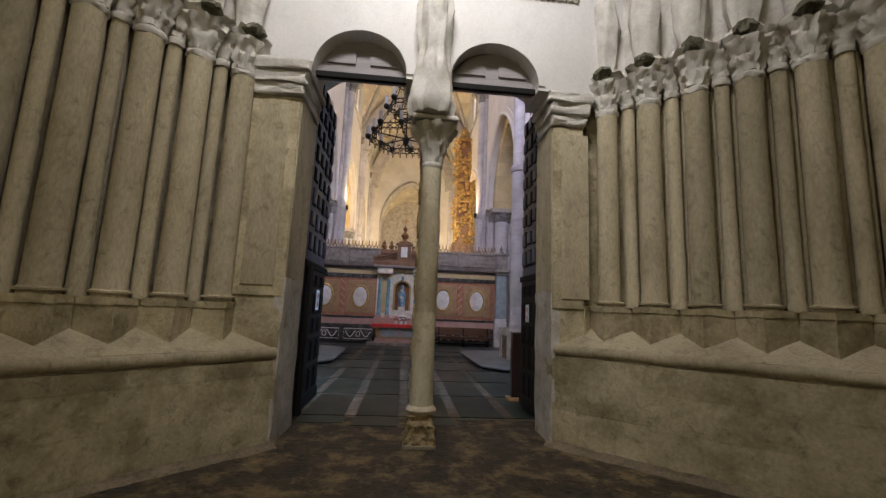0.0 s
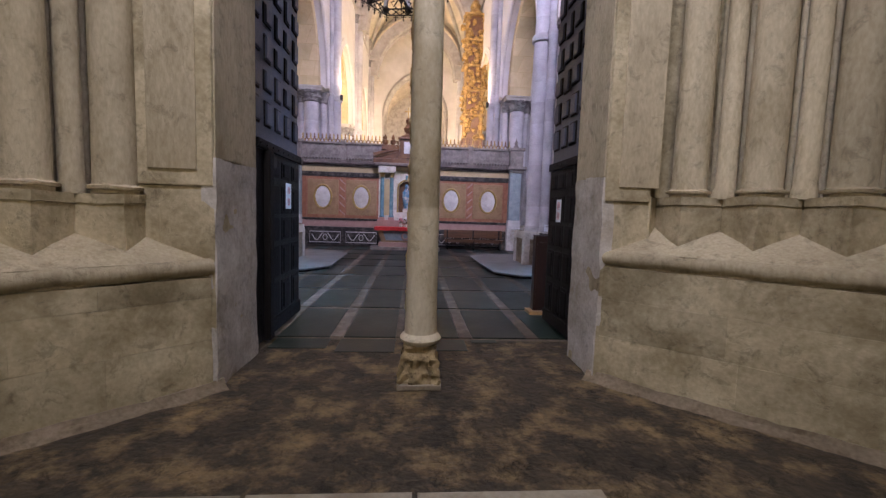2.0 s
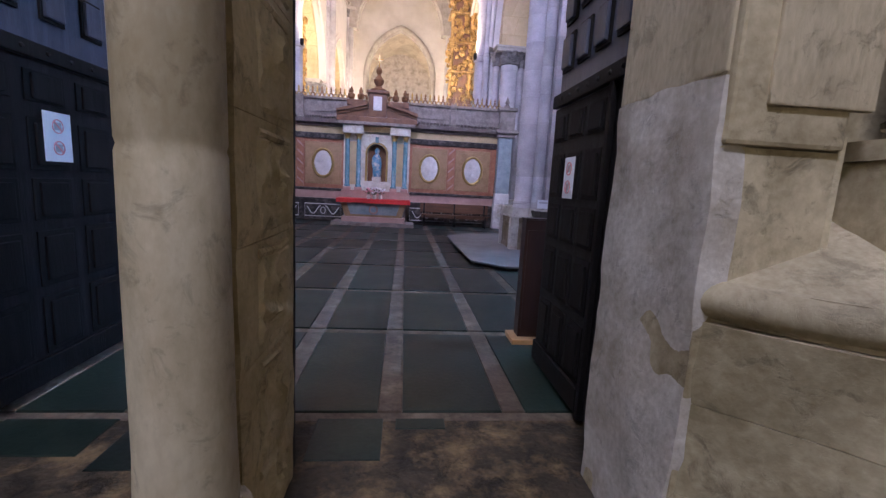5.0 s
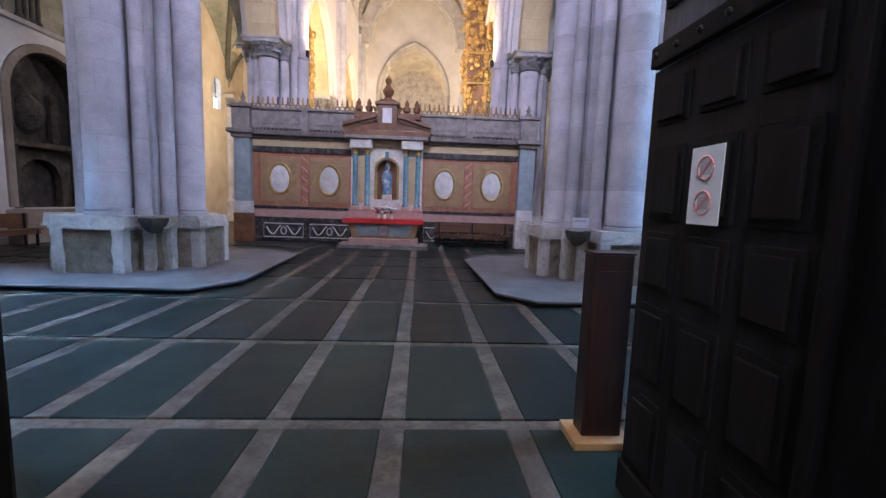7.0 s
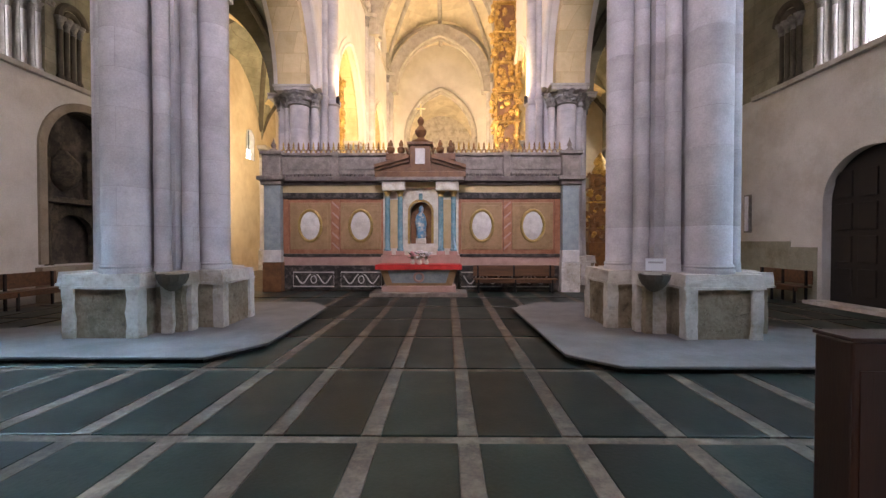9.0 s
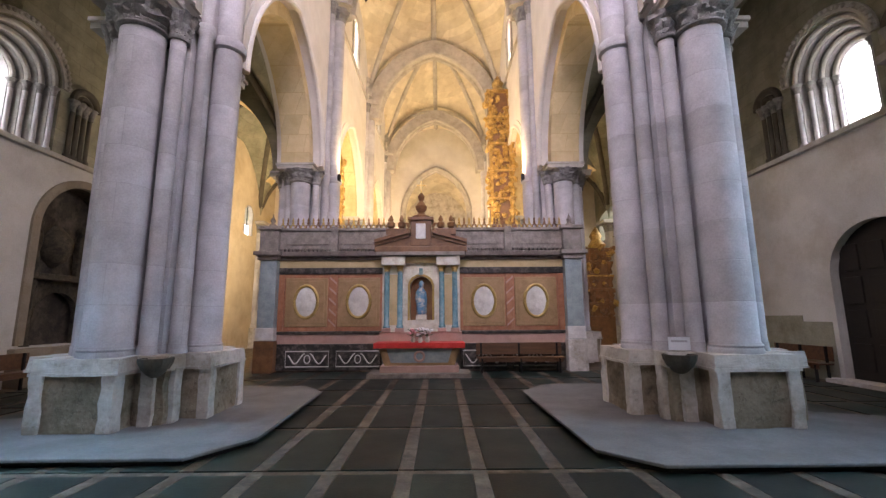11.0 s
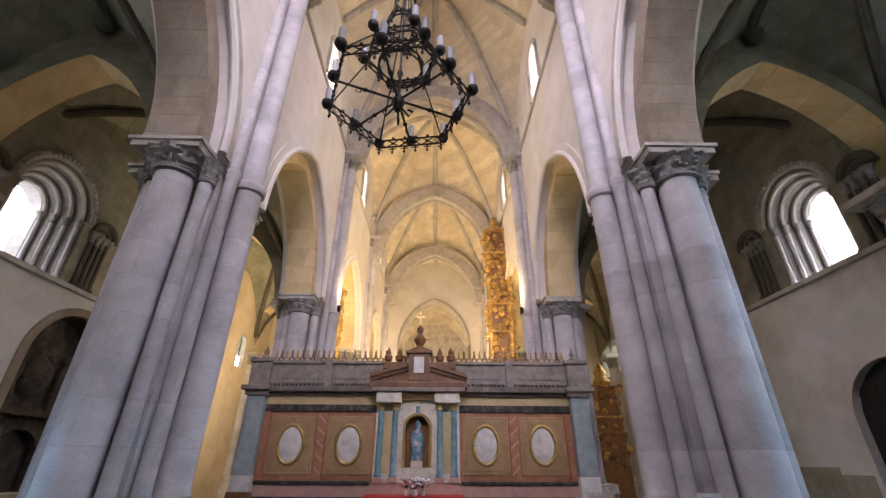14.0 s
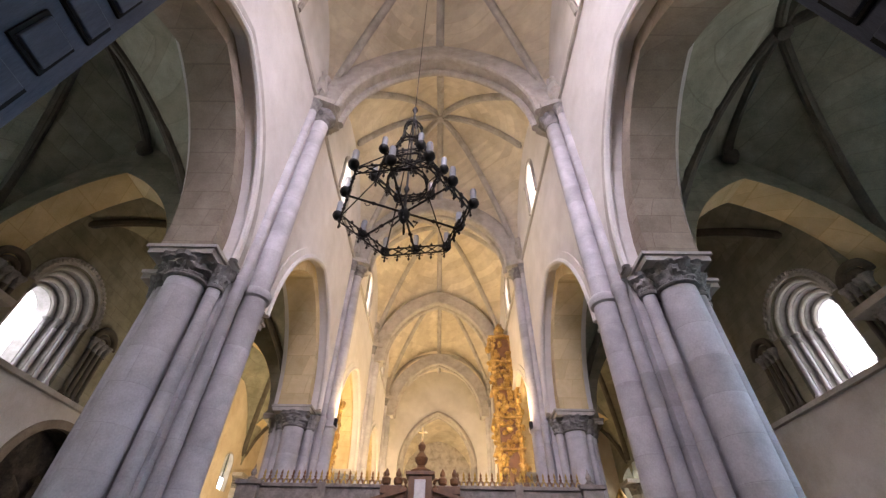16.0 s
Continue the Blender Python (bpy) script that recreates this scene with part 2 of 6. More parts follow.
DARK_WOOD = noisy("dark_door_wood", (0.004, 0.0035, 0.0035), (0.011, 0.009, 0.009), 3.0, 40, 0.72, 0.35, (0.02, 0.018, 0.018), 2.0, 0.4, stretch=(6, 6, 0.6), spec=0.2)
# dark door wood with the blue of window daylight put into its colour
DOOR_FACE = noisy("door_panel_wood_blue_lit", (0.035, 0.042, 0.066), (0.085, 0.095, 0.135), 3.0, 40, 0.45, 0.3, (0.06, 0.065, 0.08), 2.0, 0.4, stretch=(6, 6, 0.6), spec=0.3)
GREY_WOOD = noisy("grey_painted_wood", (0.22, 0.2, 0.2), (0.34, 0.31, 0.31), 3, 40, 0.7, 0.3, stretch=(0.6, 6, 6))
BROWN_WOOD = noisy("brown_varnished_wood", (0.012, 0.005, 0.004), (0.03, 0.012, 0.008), 2.0, 30, 0.35, 0.15, stretch=(5, 5, 0.5))
BENCH_WOOD = noisy("bench_wood", (0.07, 0.035, 0.018), (0.16, 0.08, 0.04), 2.0, 30, 0.45, 0.2, stretch=(0.6, 6, 6))
OAK = noisy("light_oak", (0.34, 0.18, 0.07), (0.5, 0.29, 0.13), 3, 30, 0.5, 0.2)
IRON = noisy("black_iron", (0.008, 0.008, 0.009), (0.03, 0.028, 0.028), 9, 60, 0.55, 0.4, metal=0.6)
CANDLE = noisy("pale_candle_tube", (0.36, 0.39, 0.45), (0.46, 0.49, 0.55), 6, 50, 0.5, 0.05)
CANDLE.node_tree.nodes["Principled BSDF"].inputs["Alpha"].default_value = 0.62   # milky glass
GOLD = noisy("gilded_wood", (0.26, 0.14, 0.03), (0.8, 0.55, 0.2), 5.0, 22, 0.38, 0.8, (0.1, 0.05, 0.02), 3.0, 0.7, metal=0.6, dist=0.05)
GOLD_FRAME = noisy("gilt_frame", (0.3, 0.2, 0.06), (0.5, 0.36, 0.13), 8, 40, 0.4, 0.3, metal=0.5)
PINK = noisy("orange_pink_marbling", (0.27, 0.1, 0.05), (0.42, 0.19, 0.105), 5.0, 25, 0.5, 0.1, (0.5, 0.28, 0.17), 3.5, 0.45)
TAN = noisy("ochre_marbling", (0.27, 0.17, 0.08), (0.42, 0.28, 0.14), 4.0, 25, 0.5, 0.1, (0.42, 0.24, 0.14), 2.0, 0.4)
ROSE = noisy("rose_band_paint", (0.4, 0.24, 0.2), (0.52, 0.34, 0.28), 4.0, 25, 0.5, 0.1)
CREAM = noisy("cream_paint", (0.46, 0.36, 0.18), (0.6, 0.48, 0.27), 4.0, 25, 0.5, 0.1)
BLACKM = noisy("black_marbling", (0.01, 0.009, 0.008), (0.045, 0.04, 0.036), 6.0, 25, 0.4, 0.1, (0.26, 0.23, 0.2), 5.0, 0.6)
BROWNM = noisy("brown_marbling", (0.13, 0.058, 0.026), (0.24, 0.12, 0.052), 5.0, 25, 0.4, 0.1, (0.06, 0.032, 0.018), 3.0, 0.5)
TEAL = noisy("blue_green_marbling", (0.2, 0.25, 0.26), (0.34, 0.4, 0.41), 4.0, 25, 0.4, 0.1, (0.44, 0.48, 0.48), 3.0, 0.5)
BLUECOL = noisy("blue_jasper_paint", (0.08, 0.19, 0.23), (0.2, 0.35, 0.4), 6.0, 25, 0.18, 0.08, (0.42, 0.5, 0.5), 4.0, 0.4, rough_var=0.05)
GREYM = noisy("grey_stucco", (0.16, 0.135, 0.115), (0.34, 0.3, 0.265), 5.0, 30, 0.7, 0.3, (0.1, 0.082, 0.068), 2.4, 0.65)
OVALM = noisy("white_relief_marble", (0.55, 0.53, 0.5), (0.74, 0.72, 0.7), 4.0, 25, 0.5, 0.5, (0.42, 0.4, 0.4), 3.0, 0.5, dist=0.04)
SILVER = noisy("mirror_silver_leaf", (0.55, 0.53, 0.46), (0.8, 0.78, 0.7), 7.0, 30, 0.35, 0.4, (0.45, 0.36, 0.22), 5.0, 0.5, metal=0.1)
RED = noisy("red_altar_cloth", (0.45, 0.02, 0.02), (0.62, 0.045, 0.04), 3.0, 60, 0.85, 0.2)
WHITE = noisy("white_linen", (0.72, 0.72, 0.72), (0.82, 0.82, 0.82), 4.0, 60, 0.8, 0.1)
PAPER = noisy("white_paper", (0.72, 0.75, 0.82), (0.8, 0.83, 0.88), 8.0, 60, 0.7, 0.05)
INK = noisy("grey_print", (0.4, 0.41, 0.46), (0.5, 0.51, 0.56), 8.0, 60, 0.7, 0.0)
REDINK = noisy("red_print", (0.66, 0.3, 0.33), (0.74, 0.36, 0.38), 8.0, 60, 0.7, 0.0)
PINK_BLOOM = noisy("pink_petals", (0.5, 0.1, 0.16), (0.72, 0.22, 0.3), 12.0, 60, 0.6, 0.2)
GREEN = noisy("green_leaves", (0.02, 0.06, 0.015), (0.06, 0.12, 0.04), 12.0, 60, 0.6, 0.3)
BLUE = noisy("blue_mantle", (0.05, 0.19, 0.34), (0.16, 0.34, 0.46), 5.0, 30, 0.5, 0.3, (0.74, 0.66, 0.54), 8.0, 1.0)
FRESCO = noisy("dark_aged_painting", (0.01, 0.008, 0.007), (0.06, 0.047, 0.034), 3.0, 20, 0.8, 0.3, (0.16, 0.13, 0.1), 2.6, 0.5)
NEAR_BLACK = noisy("near_black_carved_stone", (0.025, 0.02, 0.014), (0.12, 0.098, 0.066), 5.0, 30, 0.95, 0.7, (0.02, 0.016, 0.012), 2.2, 0.7, dist=0.03, pits=0.5)
MOSS = noisy("dark_mossy_stone", (0.03, 0.03, 0.015), (0.16, 0.15, 0.1), 9.0, 40, 0.95, 0.8, (0.36, 0.33, 0.26), 6.0, 0.6, dist=0.03, pits=0.6)
BACKPAINT = noisy("painted_east_wall", (0.4, 0.36, 0.3), (0.6, 0.56, 0.5), 2.5, 20, 0.8, 0.2, (0.2, 0.17, 0.13), 1.8, 0.7)
SHADOW = noisy("dark_wood_and_riser_shade", (0.007, 0.005, 0.004), (0.02, 0.014, 0.01), 3.0, 30, 0.75, 0.2)


# glowing colour of the sheets set outside the windows as overcast sky
def sky_sheet():
    m, nt, b = material("overcast_sky_glow", 0.6)
    b.inputs["Base Color"].default_value = (0.9, 0.93, 1, 1)
    b.inputs["Emission Color"].default_value = (0.93, 0.96, 1, 1)
    b.inputs["Emission Strength"].default_value = 6.0
    return m


SKY_SHEET = sky_sheet()


# ---------------------------------------------------------------- mesh helpers
def link_mesh(name, bm, mat, smooth=False):
    bmesh.ops.recalc_face_normals(bm, faces=bm.faces)
    me = bpy.data.meshes.new(name)
    bm.to_mesh(me)
    bm.free()
    me.materials.append(mat)
    if smooth:
        me.polygons.foreach_set("use_smooth", [True] * len(me.polygons))
        me.set_sharp_from_angle(angle=radians(40))
    return me


def part(name, bm, mat, parent=None, label="", smooth=False):
    """Links bm as one mesh object under parent. Coordinates are the world's unless the parent stands at a place of its own."""
    ob = new(name, link_mesh(name, bm, mat, smooth))
    if parent is not None:
        ob.parent = parent
    if label:
        ob["label"] = label
    return ob


def thing(name, label, category, at=(0, 0, 0), group="", kind="", turn=0):
    ob = new(name)
    ob.matrix_world = pose(*at, 0, 0, turn)
    return tagged(ob, label, category, group, kind)


def setting(ob, label, category):
    return tagged(ob, label, category, kind="structure")


def B(*boxes, bevel=0.0):
    """A bmesh of boxes (x0, x1, y0, y1, z0, z1)."""
    bm = bmesh.new()
    for b in boxes:
        box(bm, *b)
    if bevel:
        bmesh.ops.bevel(bm, geom=list(bm.edges), offset=bevel, segments=2, affect='EDGES', profile=0.6)
    return bm


def hexa(bm, p):
    v = [bm.verts.new(q) for q in p]
    for f in ((0, 1, 2, 3), (7, 6, 5, 4), (0, 4, 5, 1), (1, 5, 6, 2), (2, 6, 7, 3), (3, 7, 4, 0)):
        bm.faces.new([v[i] for i in f])


def box(bm, x0, x1, y0, y1, z0, z1):
    hexa(bm, [(x0, y0, z0), (x1, y0, z0), (x1, y1, z0), (x0, y1, z0), (x0, y0, z1), (x1, y0, z1), (x1, y1, z1), (x0, y1, z1)])


def prism(bm, pts, z0, z1, top=1.0, centre=None):
    """A plan polygon raised from z0 to z1; top scales the upper outline about its centre."""
    n = len(pts)
    cx, cy = centre or (sum(p[0] for p in pts) / n, sum(p[1] for p in pts) / n)
    a = [bm.verts.new((x, y, z0)) for x, y in pts]
    b = [bm.verts.new((cx + (x - cx) * top, cy + (y - cy) * top, z1)) for x, y in pts]
    bm.faces.new(a)
    bm.faces.new(b)
    for i in range(n):
        bm.faces.new((a[i], a[(i + 1) % n], b[(i + 1) % n], b[i]))


def lathe(bm, x, y, prof, n=20, wobble=None, a0=0.0, a1=math.tau):
    """Turns a profile of (radius, z) about the upright at x, y; wobble(angle, k) scales the radius."""
    full = abs(a1 - a0 - math.tau) < 1e-6
    cols = n if full else n + 1
    rings = []
    for k, (r, z) in enumerate(prof):
        ring = []
        for i in range(cols):
            a = a0 + (a1 - a0) * i / n
            q = r * (wobble(a, k) if wobble else 1)
            ring.append(bm.verts.new((x + q * math.cos(a), y + q * math.sin(a), z)))
        rings.append(ring)
    for k in range(len(rings) - 1):
        for i in range(cols if full else cols - 1):
            j = (i + 1) % cols
            bm.faces.new((rings[k][i], rings[k][j], rings[k + 1][j], rings[k + 1][i]))
    bm.faces.new(rings[0])
    bm.faces.new(rings[-1])


def tube(bm, pts, r, n=8, closed=False):
    """A round bar along points."""
    pts = [Vector(p) for p in pts]
    rings = []
    m = len(pts)
    for i, p in enumerate(pts):
        d = (pts[(i + 1) % m] - pts[i - 1]) if closed else (pts[min(i + 1, m - 1)] - pts[max(i - 1, 0)])
        q = d.to_track_quat("Z", "Y")
        rings.append([bm.verts.new(p + q @ Vector((r * math.cos(math.tau * k / n), r * math.sin(math.tau * k / n), 0))) for k in range(n)])
    for i in range(m if closed else m - 1):
        a, b = rings[i], rings[(i + 1) % m]
        for k in range(n):
            bm.faces.new((a[k], a[(k + 1) % n], b[(k + 1) % n], b[k]))
    if not closed:
        bm.faces.new(rings[0])
        bm.faces.new(rings[-1])


def arch_z(s, a, rise):
    """Height over the springing at s of an arch of half span a."""
    s = min(abs(s), a)
    if rise >= a:
        r = (a * a + rise * rise) / (2 * a)
        return math.sqrt(max(0, r * r - (s - a + r) ** 2))
    return rise * math.sqrt(max(0, 1 - (s / a) ** 2))


def arch_pts(a, rise, grow=0.0, n=24):
    """Points (s, z) round an arch, from -a over the crown to a, grown outwards."""
    out = []
    if rise >= a:
        r0 = (a * a + rise * rise) / (2 * a)
        c = a - r0
        r = r0 + grow
        top = math.acos(max(-1, min(1, -c / r)))
        half = [(c + r * math.cos(top * i / n), r * math.sin(top * i / n)) for i in range(n + 1)]
    else:
        half = [((a + grow) * math.cos(math.pi / 2 * i / n), (rise + grow) * math.sin(math.pi / 2 * i / n)) for i in range(n + 1)]
    out = [(-s, z) for s, z in half] + half[-2::-1]
    return out


def along_y(x0, x1):
    return lambda s, z, d: (x0 if d == 0 else x1, s, z)


def along_x(y0, y1):
    return lambda s, z, d: (s, y0 if d == 0 else y1, z)


def wall(bm, to, s0, s1, z0, z1, openings=(), n=18):
    """A wall from s0 to s1 with openings (centre, half width, sill, springing, rise) right through it."""
    cuts = {s0, s1}
    for c, a, sill, spring, rise in openings:
        for i in range(n + 1):
            q = c - a * math.cos(math.pi * i / n)
            if s0 <= q <= s1:
                cuts.add(round(q, 5))
    cuts = sorted(cuts)
    for p, q in zip(cuts, cuts[1:]):
        if q - p < 1e-4:
            continue
        mid = (p + q) / 2
        solid = []
        low = (z0, z0)
        for c, a, sill, spring, rise in openings:
            if abs(mid - c) < a:
                if sill > low[0] + 1e-4:
                    solid.append((*low, sill, sill))
                low = (spring + arch_z(p - c, a, rise), spring + arch_z(q - c, a, rise))
        solid.append((*low, z1, z1))
        for b0, b1, t0, t1 in solid:
            if max(t0 - b0, t1 - b1) < 1e-4:
                continue
            hexa(bm, [to(p, b0, 0), to(q, b1, 0), to(q, b1, 1), to(p, b0, 1), to(p, t0, 0), to(q, t1, 0), to(q, t1, 1), to(p, t0, 1)])
    bmesh.ops.remove_doubles(bm, verts=bm.verts, dist=1e-5)


def arch_band(bm, to, c, a, spring, rise, inner, outer, legs=0.0, n=24, half=0):
    """A band of an arch between two offsets, with upright legs of that length."""
    p0 = [(s, z) for s, z in arch_pts(a, rise, inner, n)]
    p1 = [(s, z) for s, z in arch_pts(a, rise, outer, n)]
    if legs:
        p0 = [(p0[0][0], -legs)] + p0 + [(p0[-1][0], -legs)]
        p1 = [(p1[0][0], -legs)] + p1 + [(p1[-1][0], -legs)]
    idx = range(len(p0) - 1)
    rows = []
    for (s, z), (u, w) in zip(p0, p1):
        rows.append([bm.verts.new(to(c + s, spring + z, 0)), bm.verts.new(to(c + u, spring + w, 0)),
                     bm.verts.new(to(c + u, spring + w, 1)), bm.verts.new(to(c + s, spring + z, 1))])
    for i in idx:
        for k in range(4):
            bm.faces.new((rows[i][k], rows[i][(k + 1) % 4], rows[i + 1][(k + 1) % 4], rows[i + 1][k]))
    bm.faces.new(rows[0])
    bm.faces.new(rows[-1])


def arch_roll(bm, to, c, a, spring, rise, grow, r, legs=0.0, n=24):
    pts = arch_pts(a, rise, grow, n)
    if legs:
        pts = [(pts[0][0], -legs)] + pts + [(pts[-1][0], -legs)]
    tube(bm, [to(c + s, spring + z, 0) for s, z in pts], r, 8)


def rough(bm, amount, scale, seed=0.0):
    for v in bm.verts:
        d = noise.noise_vector(v.co * scale + Vector((seed, seed, seed)))
        v.co += d * amount


def carved(r0, r1, z0, z1, lobes=8, seed=0, square=0.0):
    """Profile and wobble of a leaf capital swelling from r0 to r1."""
    prof = [(r0 * 1.0, z0), (r0 * 1.12, z0 + 0.03), (r0 * 1.12, z0 + 0.06), (r0 * 1.0, z0 + 0.08)]
    n = 9
    for i in range(n + 1):
        t = i / n
        prof.append((r0 + (r1 - r0) * t ** 1.6, z0 + 0.08 + (z1 - z0 - 0.08) * t))

    def wobble(a, k):
        if k < 4:
            return 1.0
        t = (k - 4) / n
        leaf = 0.14 * abs(math.sin(lobes / 2 * a + (1.2 if t > 0.5 else 0))) * (1.3 if 0.25 < t < 0.5 or t > 0.7 else 0.5)
        bite = 0.26 * noise.noise(Vector((math.cos(a) * 4 + seed, math.sin(a) * 4, t * 7)))
        return 1 + leaf + bite
    return prof, wobble


# brown stucco with the deep shade of the cornice put into its colour
SHADED_STUCCO = noisy("shaded_moulded_stucco", (0.07, 0.055, 0.047), (0.2, 0.165, 0.145), 5.0, 30, 0.65, 0.3, (0.3, 0.26, 0.22), 3.0, 0.4)
FOOT = noisy("dirty_plinth_foot", (0.12, 0.09, 0.055), (0.34, 0.28, 0.2), 4.0, 30, 0.95, 0.8, (0.05, 0.035, 0.02), 2.0, 0.7, dist=0.02)
WINDOW_STONE = noisy("window_order_stone", (0.2, 0.185, 0.18), (0.36, 0.34, 0.33), 3.0, 30, 0.9, 0.3, (0.14, 0.12, 0.11), 2.0, 0.5)


# ---------------------------------------------------------------- the church: plan
XC = 0.2                      # axis of the nave
PX = (-4.6, 5.0)              # pier centres across
PY = (14.75, 22.85, 30.95, 39.05)
BAYS = (10.9, 18.8, 26.9, 35.0)
NORTH, SOUTH = -10.0, 10.4    # inner faces of the aisle walls
WEST = 7.6                    # inner face of the west wall
EAST = 50.0

# ---- walls
bm = bmesh.new()
wall(bm, along_x(6.4, WEST), NORTH - 1.3, SOUTH + 1.3, 0, 20.5, [(0.35, 2.15, 0, 5.0, 1.05), (0.3501, 1.9, 11.3, 13.2, 1.9)], 24)
setting(part("wall_west", bm, PLASTER), "thick pale west wall with the doorway", "wall")
bm = bmesh.new()
wall(bm, along_x(EAST, EAST + 0.8), NORTH - 1.3, SOUTH + 1.3, 0, 20.5)
setting(part("wall_east", bm, BACKPAINT), "painted wall closing the far east end", "wall")

for nm, d0, d1, low in (("north", NORTH - 1.3, NORTH, [(19.35, 1.4, 0.95, 4.1, 1.4)]), ("south", SOUTH, SOUTH + 1.3, [(16.5, 1.25, 0, 2.6, 1.25)])):
    bm = bmesh.new()
    wall(bm, along_y(d0, d1), 6.4, EAST, 0, 6.05, low)
    setting(part("wall_" + nm, bm, AISLE_WALL), "pale plastered lower wall of the aisle", "wall")
    bm = bmesh.new()
    wall(bm, along_y(d0, d1), 15.2, EAST, 6.05, 13.3, [(16.95, 1.12, 6.1, 8.0, 1.12), (30.5, 2.0, 6.1, 7.25, 0.6)])
    # the first bay is set back a metre above the sill
    b0, b1 = (NORTH - 1.3, NORTH - 1.0) if nm == "north" else (SOUTH + 1.0, SOUTH + 1.3)
    # opening out of view, added for the blue fill lamp
    wall(bm, along_y(b0, b1), 6.4, 15.2, 6.05, 13.3, [(10.6, 1.1, 6.1, 8.0, 1.1)])
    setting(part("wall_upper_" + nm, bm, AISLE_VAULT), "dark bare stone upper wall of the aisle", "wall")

for side, px in (("north", PX[0]), ("south", PX[1])):
    sg = -1 if side == "north" else 1
    x0, x1 = px - 0.8, px + 0.8
    ops = []
    for k, c in enumerate(BAYS):
        ops.append((c, 3.0 if k else 2.85, 0, 7.05, 3.95))
        ops.append((c + 0.0001, 0.55, 14.6, 16.3, 0.6))
    bm = bmesh.new()
    wall(bm, along_y(x0, x1), WEST, 43.0, 7.05, 18.7, ops)
    setting(part("nave_wall_" + side, bm, PLASTER), "white plastered nave wall over pointed arcade arches", "wall")
    for k, c in enumerate(BAYS):
        a = 3.0 if k else 2.85
        arch = thing("arcade_arch", "pointed stone arcade arch with a rolled outer edge", "arch", group="arcade arches", kind="structure")
        bm = bmesh.new()
        arch_band(bm, along_y(px - 0.5, px + 0.5), c, a, 7.05, 3.95, -0.42, 0.02)
        # far bays take the ochre brightened for lamplight
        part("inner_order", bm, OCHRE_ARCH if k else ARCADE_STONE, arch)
        bm = bmesh.new()
        nx = px - sg * 0.8
        arch_band(bm, along_y(nx - sg * 0.05, nx + sg * 0.02), c, a, 7.05, 3.95, 0.0, 0.28)
        # grey in the first bay to stand for the shaded recess
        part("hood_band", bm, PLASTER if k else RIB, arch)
        bm = bmesh.new()
        arch_roll(bm, along_y(nx - sg * 0.02, 0), c, a, 7.05, 3.95, -0.02, 0.09)
        part("edge_roll", bm, PLASTER, arch, smooth=True)
        # clerestory window
        w = thing("clerestory_window", "tall narrow round-headed window with pale panes", "window", group="clerestory windows", kind="structure")
        bm = bmesh.new()
        arch_band(bm, along_y(px - 0.06, px + 0.06), c, 0.56, 16.3, 0.6, -0.1, 0.0, legs=1.68)
        part("window_frame", bm, RIB, w)
        bm = bmesh.new()
        for q in (-0.18, 0.18):
            tube(bm, [(px, c + q, 14.6), (px, c + q, 16.75)], 0.02, 6)
        for q in range(6):
            tube(bm, [(px, c - 0.54, 14.8 + 0.32 * q), (px, c + 0.54, 14.8 + 0.32 * q)], 0.015, 6)
        part("leading", bm, IRON, w)
        bm = bmesh.new()
        arch_band(bm, along_y(nx - sg * 0.06, nx + sg * 0.03), c, 0.62, 16.3, 0.66, 0.0, 0.16, legs=1.7)
        for q in (-0.7, 0.7):
            lathe(bm, nx - sg * 0.03, c + q, [(0.08, 14.6), (0.08, 16.2), (0.12, 16.35)], 10)
        part("moulding", bm, RIB, w)
    # string course under the windows
    nx = px - sg * 0.8
    setting(part("trim_string_" + side, B((min(nx, nx - sg * 0.09), max(nx, nx - sg * 0.09), WEST, 43, 14.28, 14.45), bevel=0.02), RIB),
            "stone string course under the upper windows", "trim")


# ---- vaults
def vault(name, x0, x1, y0, y1, spring, rx, ry, dome, mat, label, n=22):
    bm = bmesh.new()
    cx, cy, a, b = (x0 + x1) / 2, (y0 + y1) / 2, (x1 - x0) / 2, (y1 - y0) / 2

    def h(x, y):
        u, v = (x - cx) / a, (y - cy) / b
        return spring + max(arch_z((x - cx), a, rx), arch_z((y - cy), b, ry)) + dome * (1 - u * u) * (1 - v * v)
    grid = [[bm.verts.new((x0 + (x1 - x0) * i / n, y0 + (y1 - y0) * j / n, h(x0 + (x1 - x0) * i / n, y0 + (y1 - y0) * j / n))) for j in range(n + 1)] for i in range(n + 1)]
    up = [[bm.verts.new(v.co + Vector((0, 0, 0.3))) for v in row] for row in grid]
    for i in range(n):
        for j in range(n):
            bm.faces.new((grid[i][j], grid[i + 1][j], grid[i + 1][j + 1], grid[i][j + 1]))
            bm.faces.new((up[i][j], up[i + 1][j], up[i + 1][j + 1], up[i][j + 1]))
    setting(part(name, bm, mat, smooth=True), label, "ceiling")
    return h


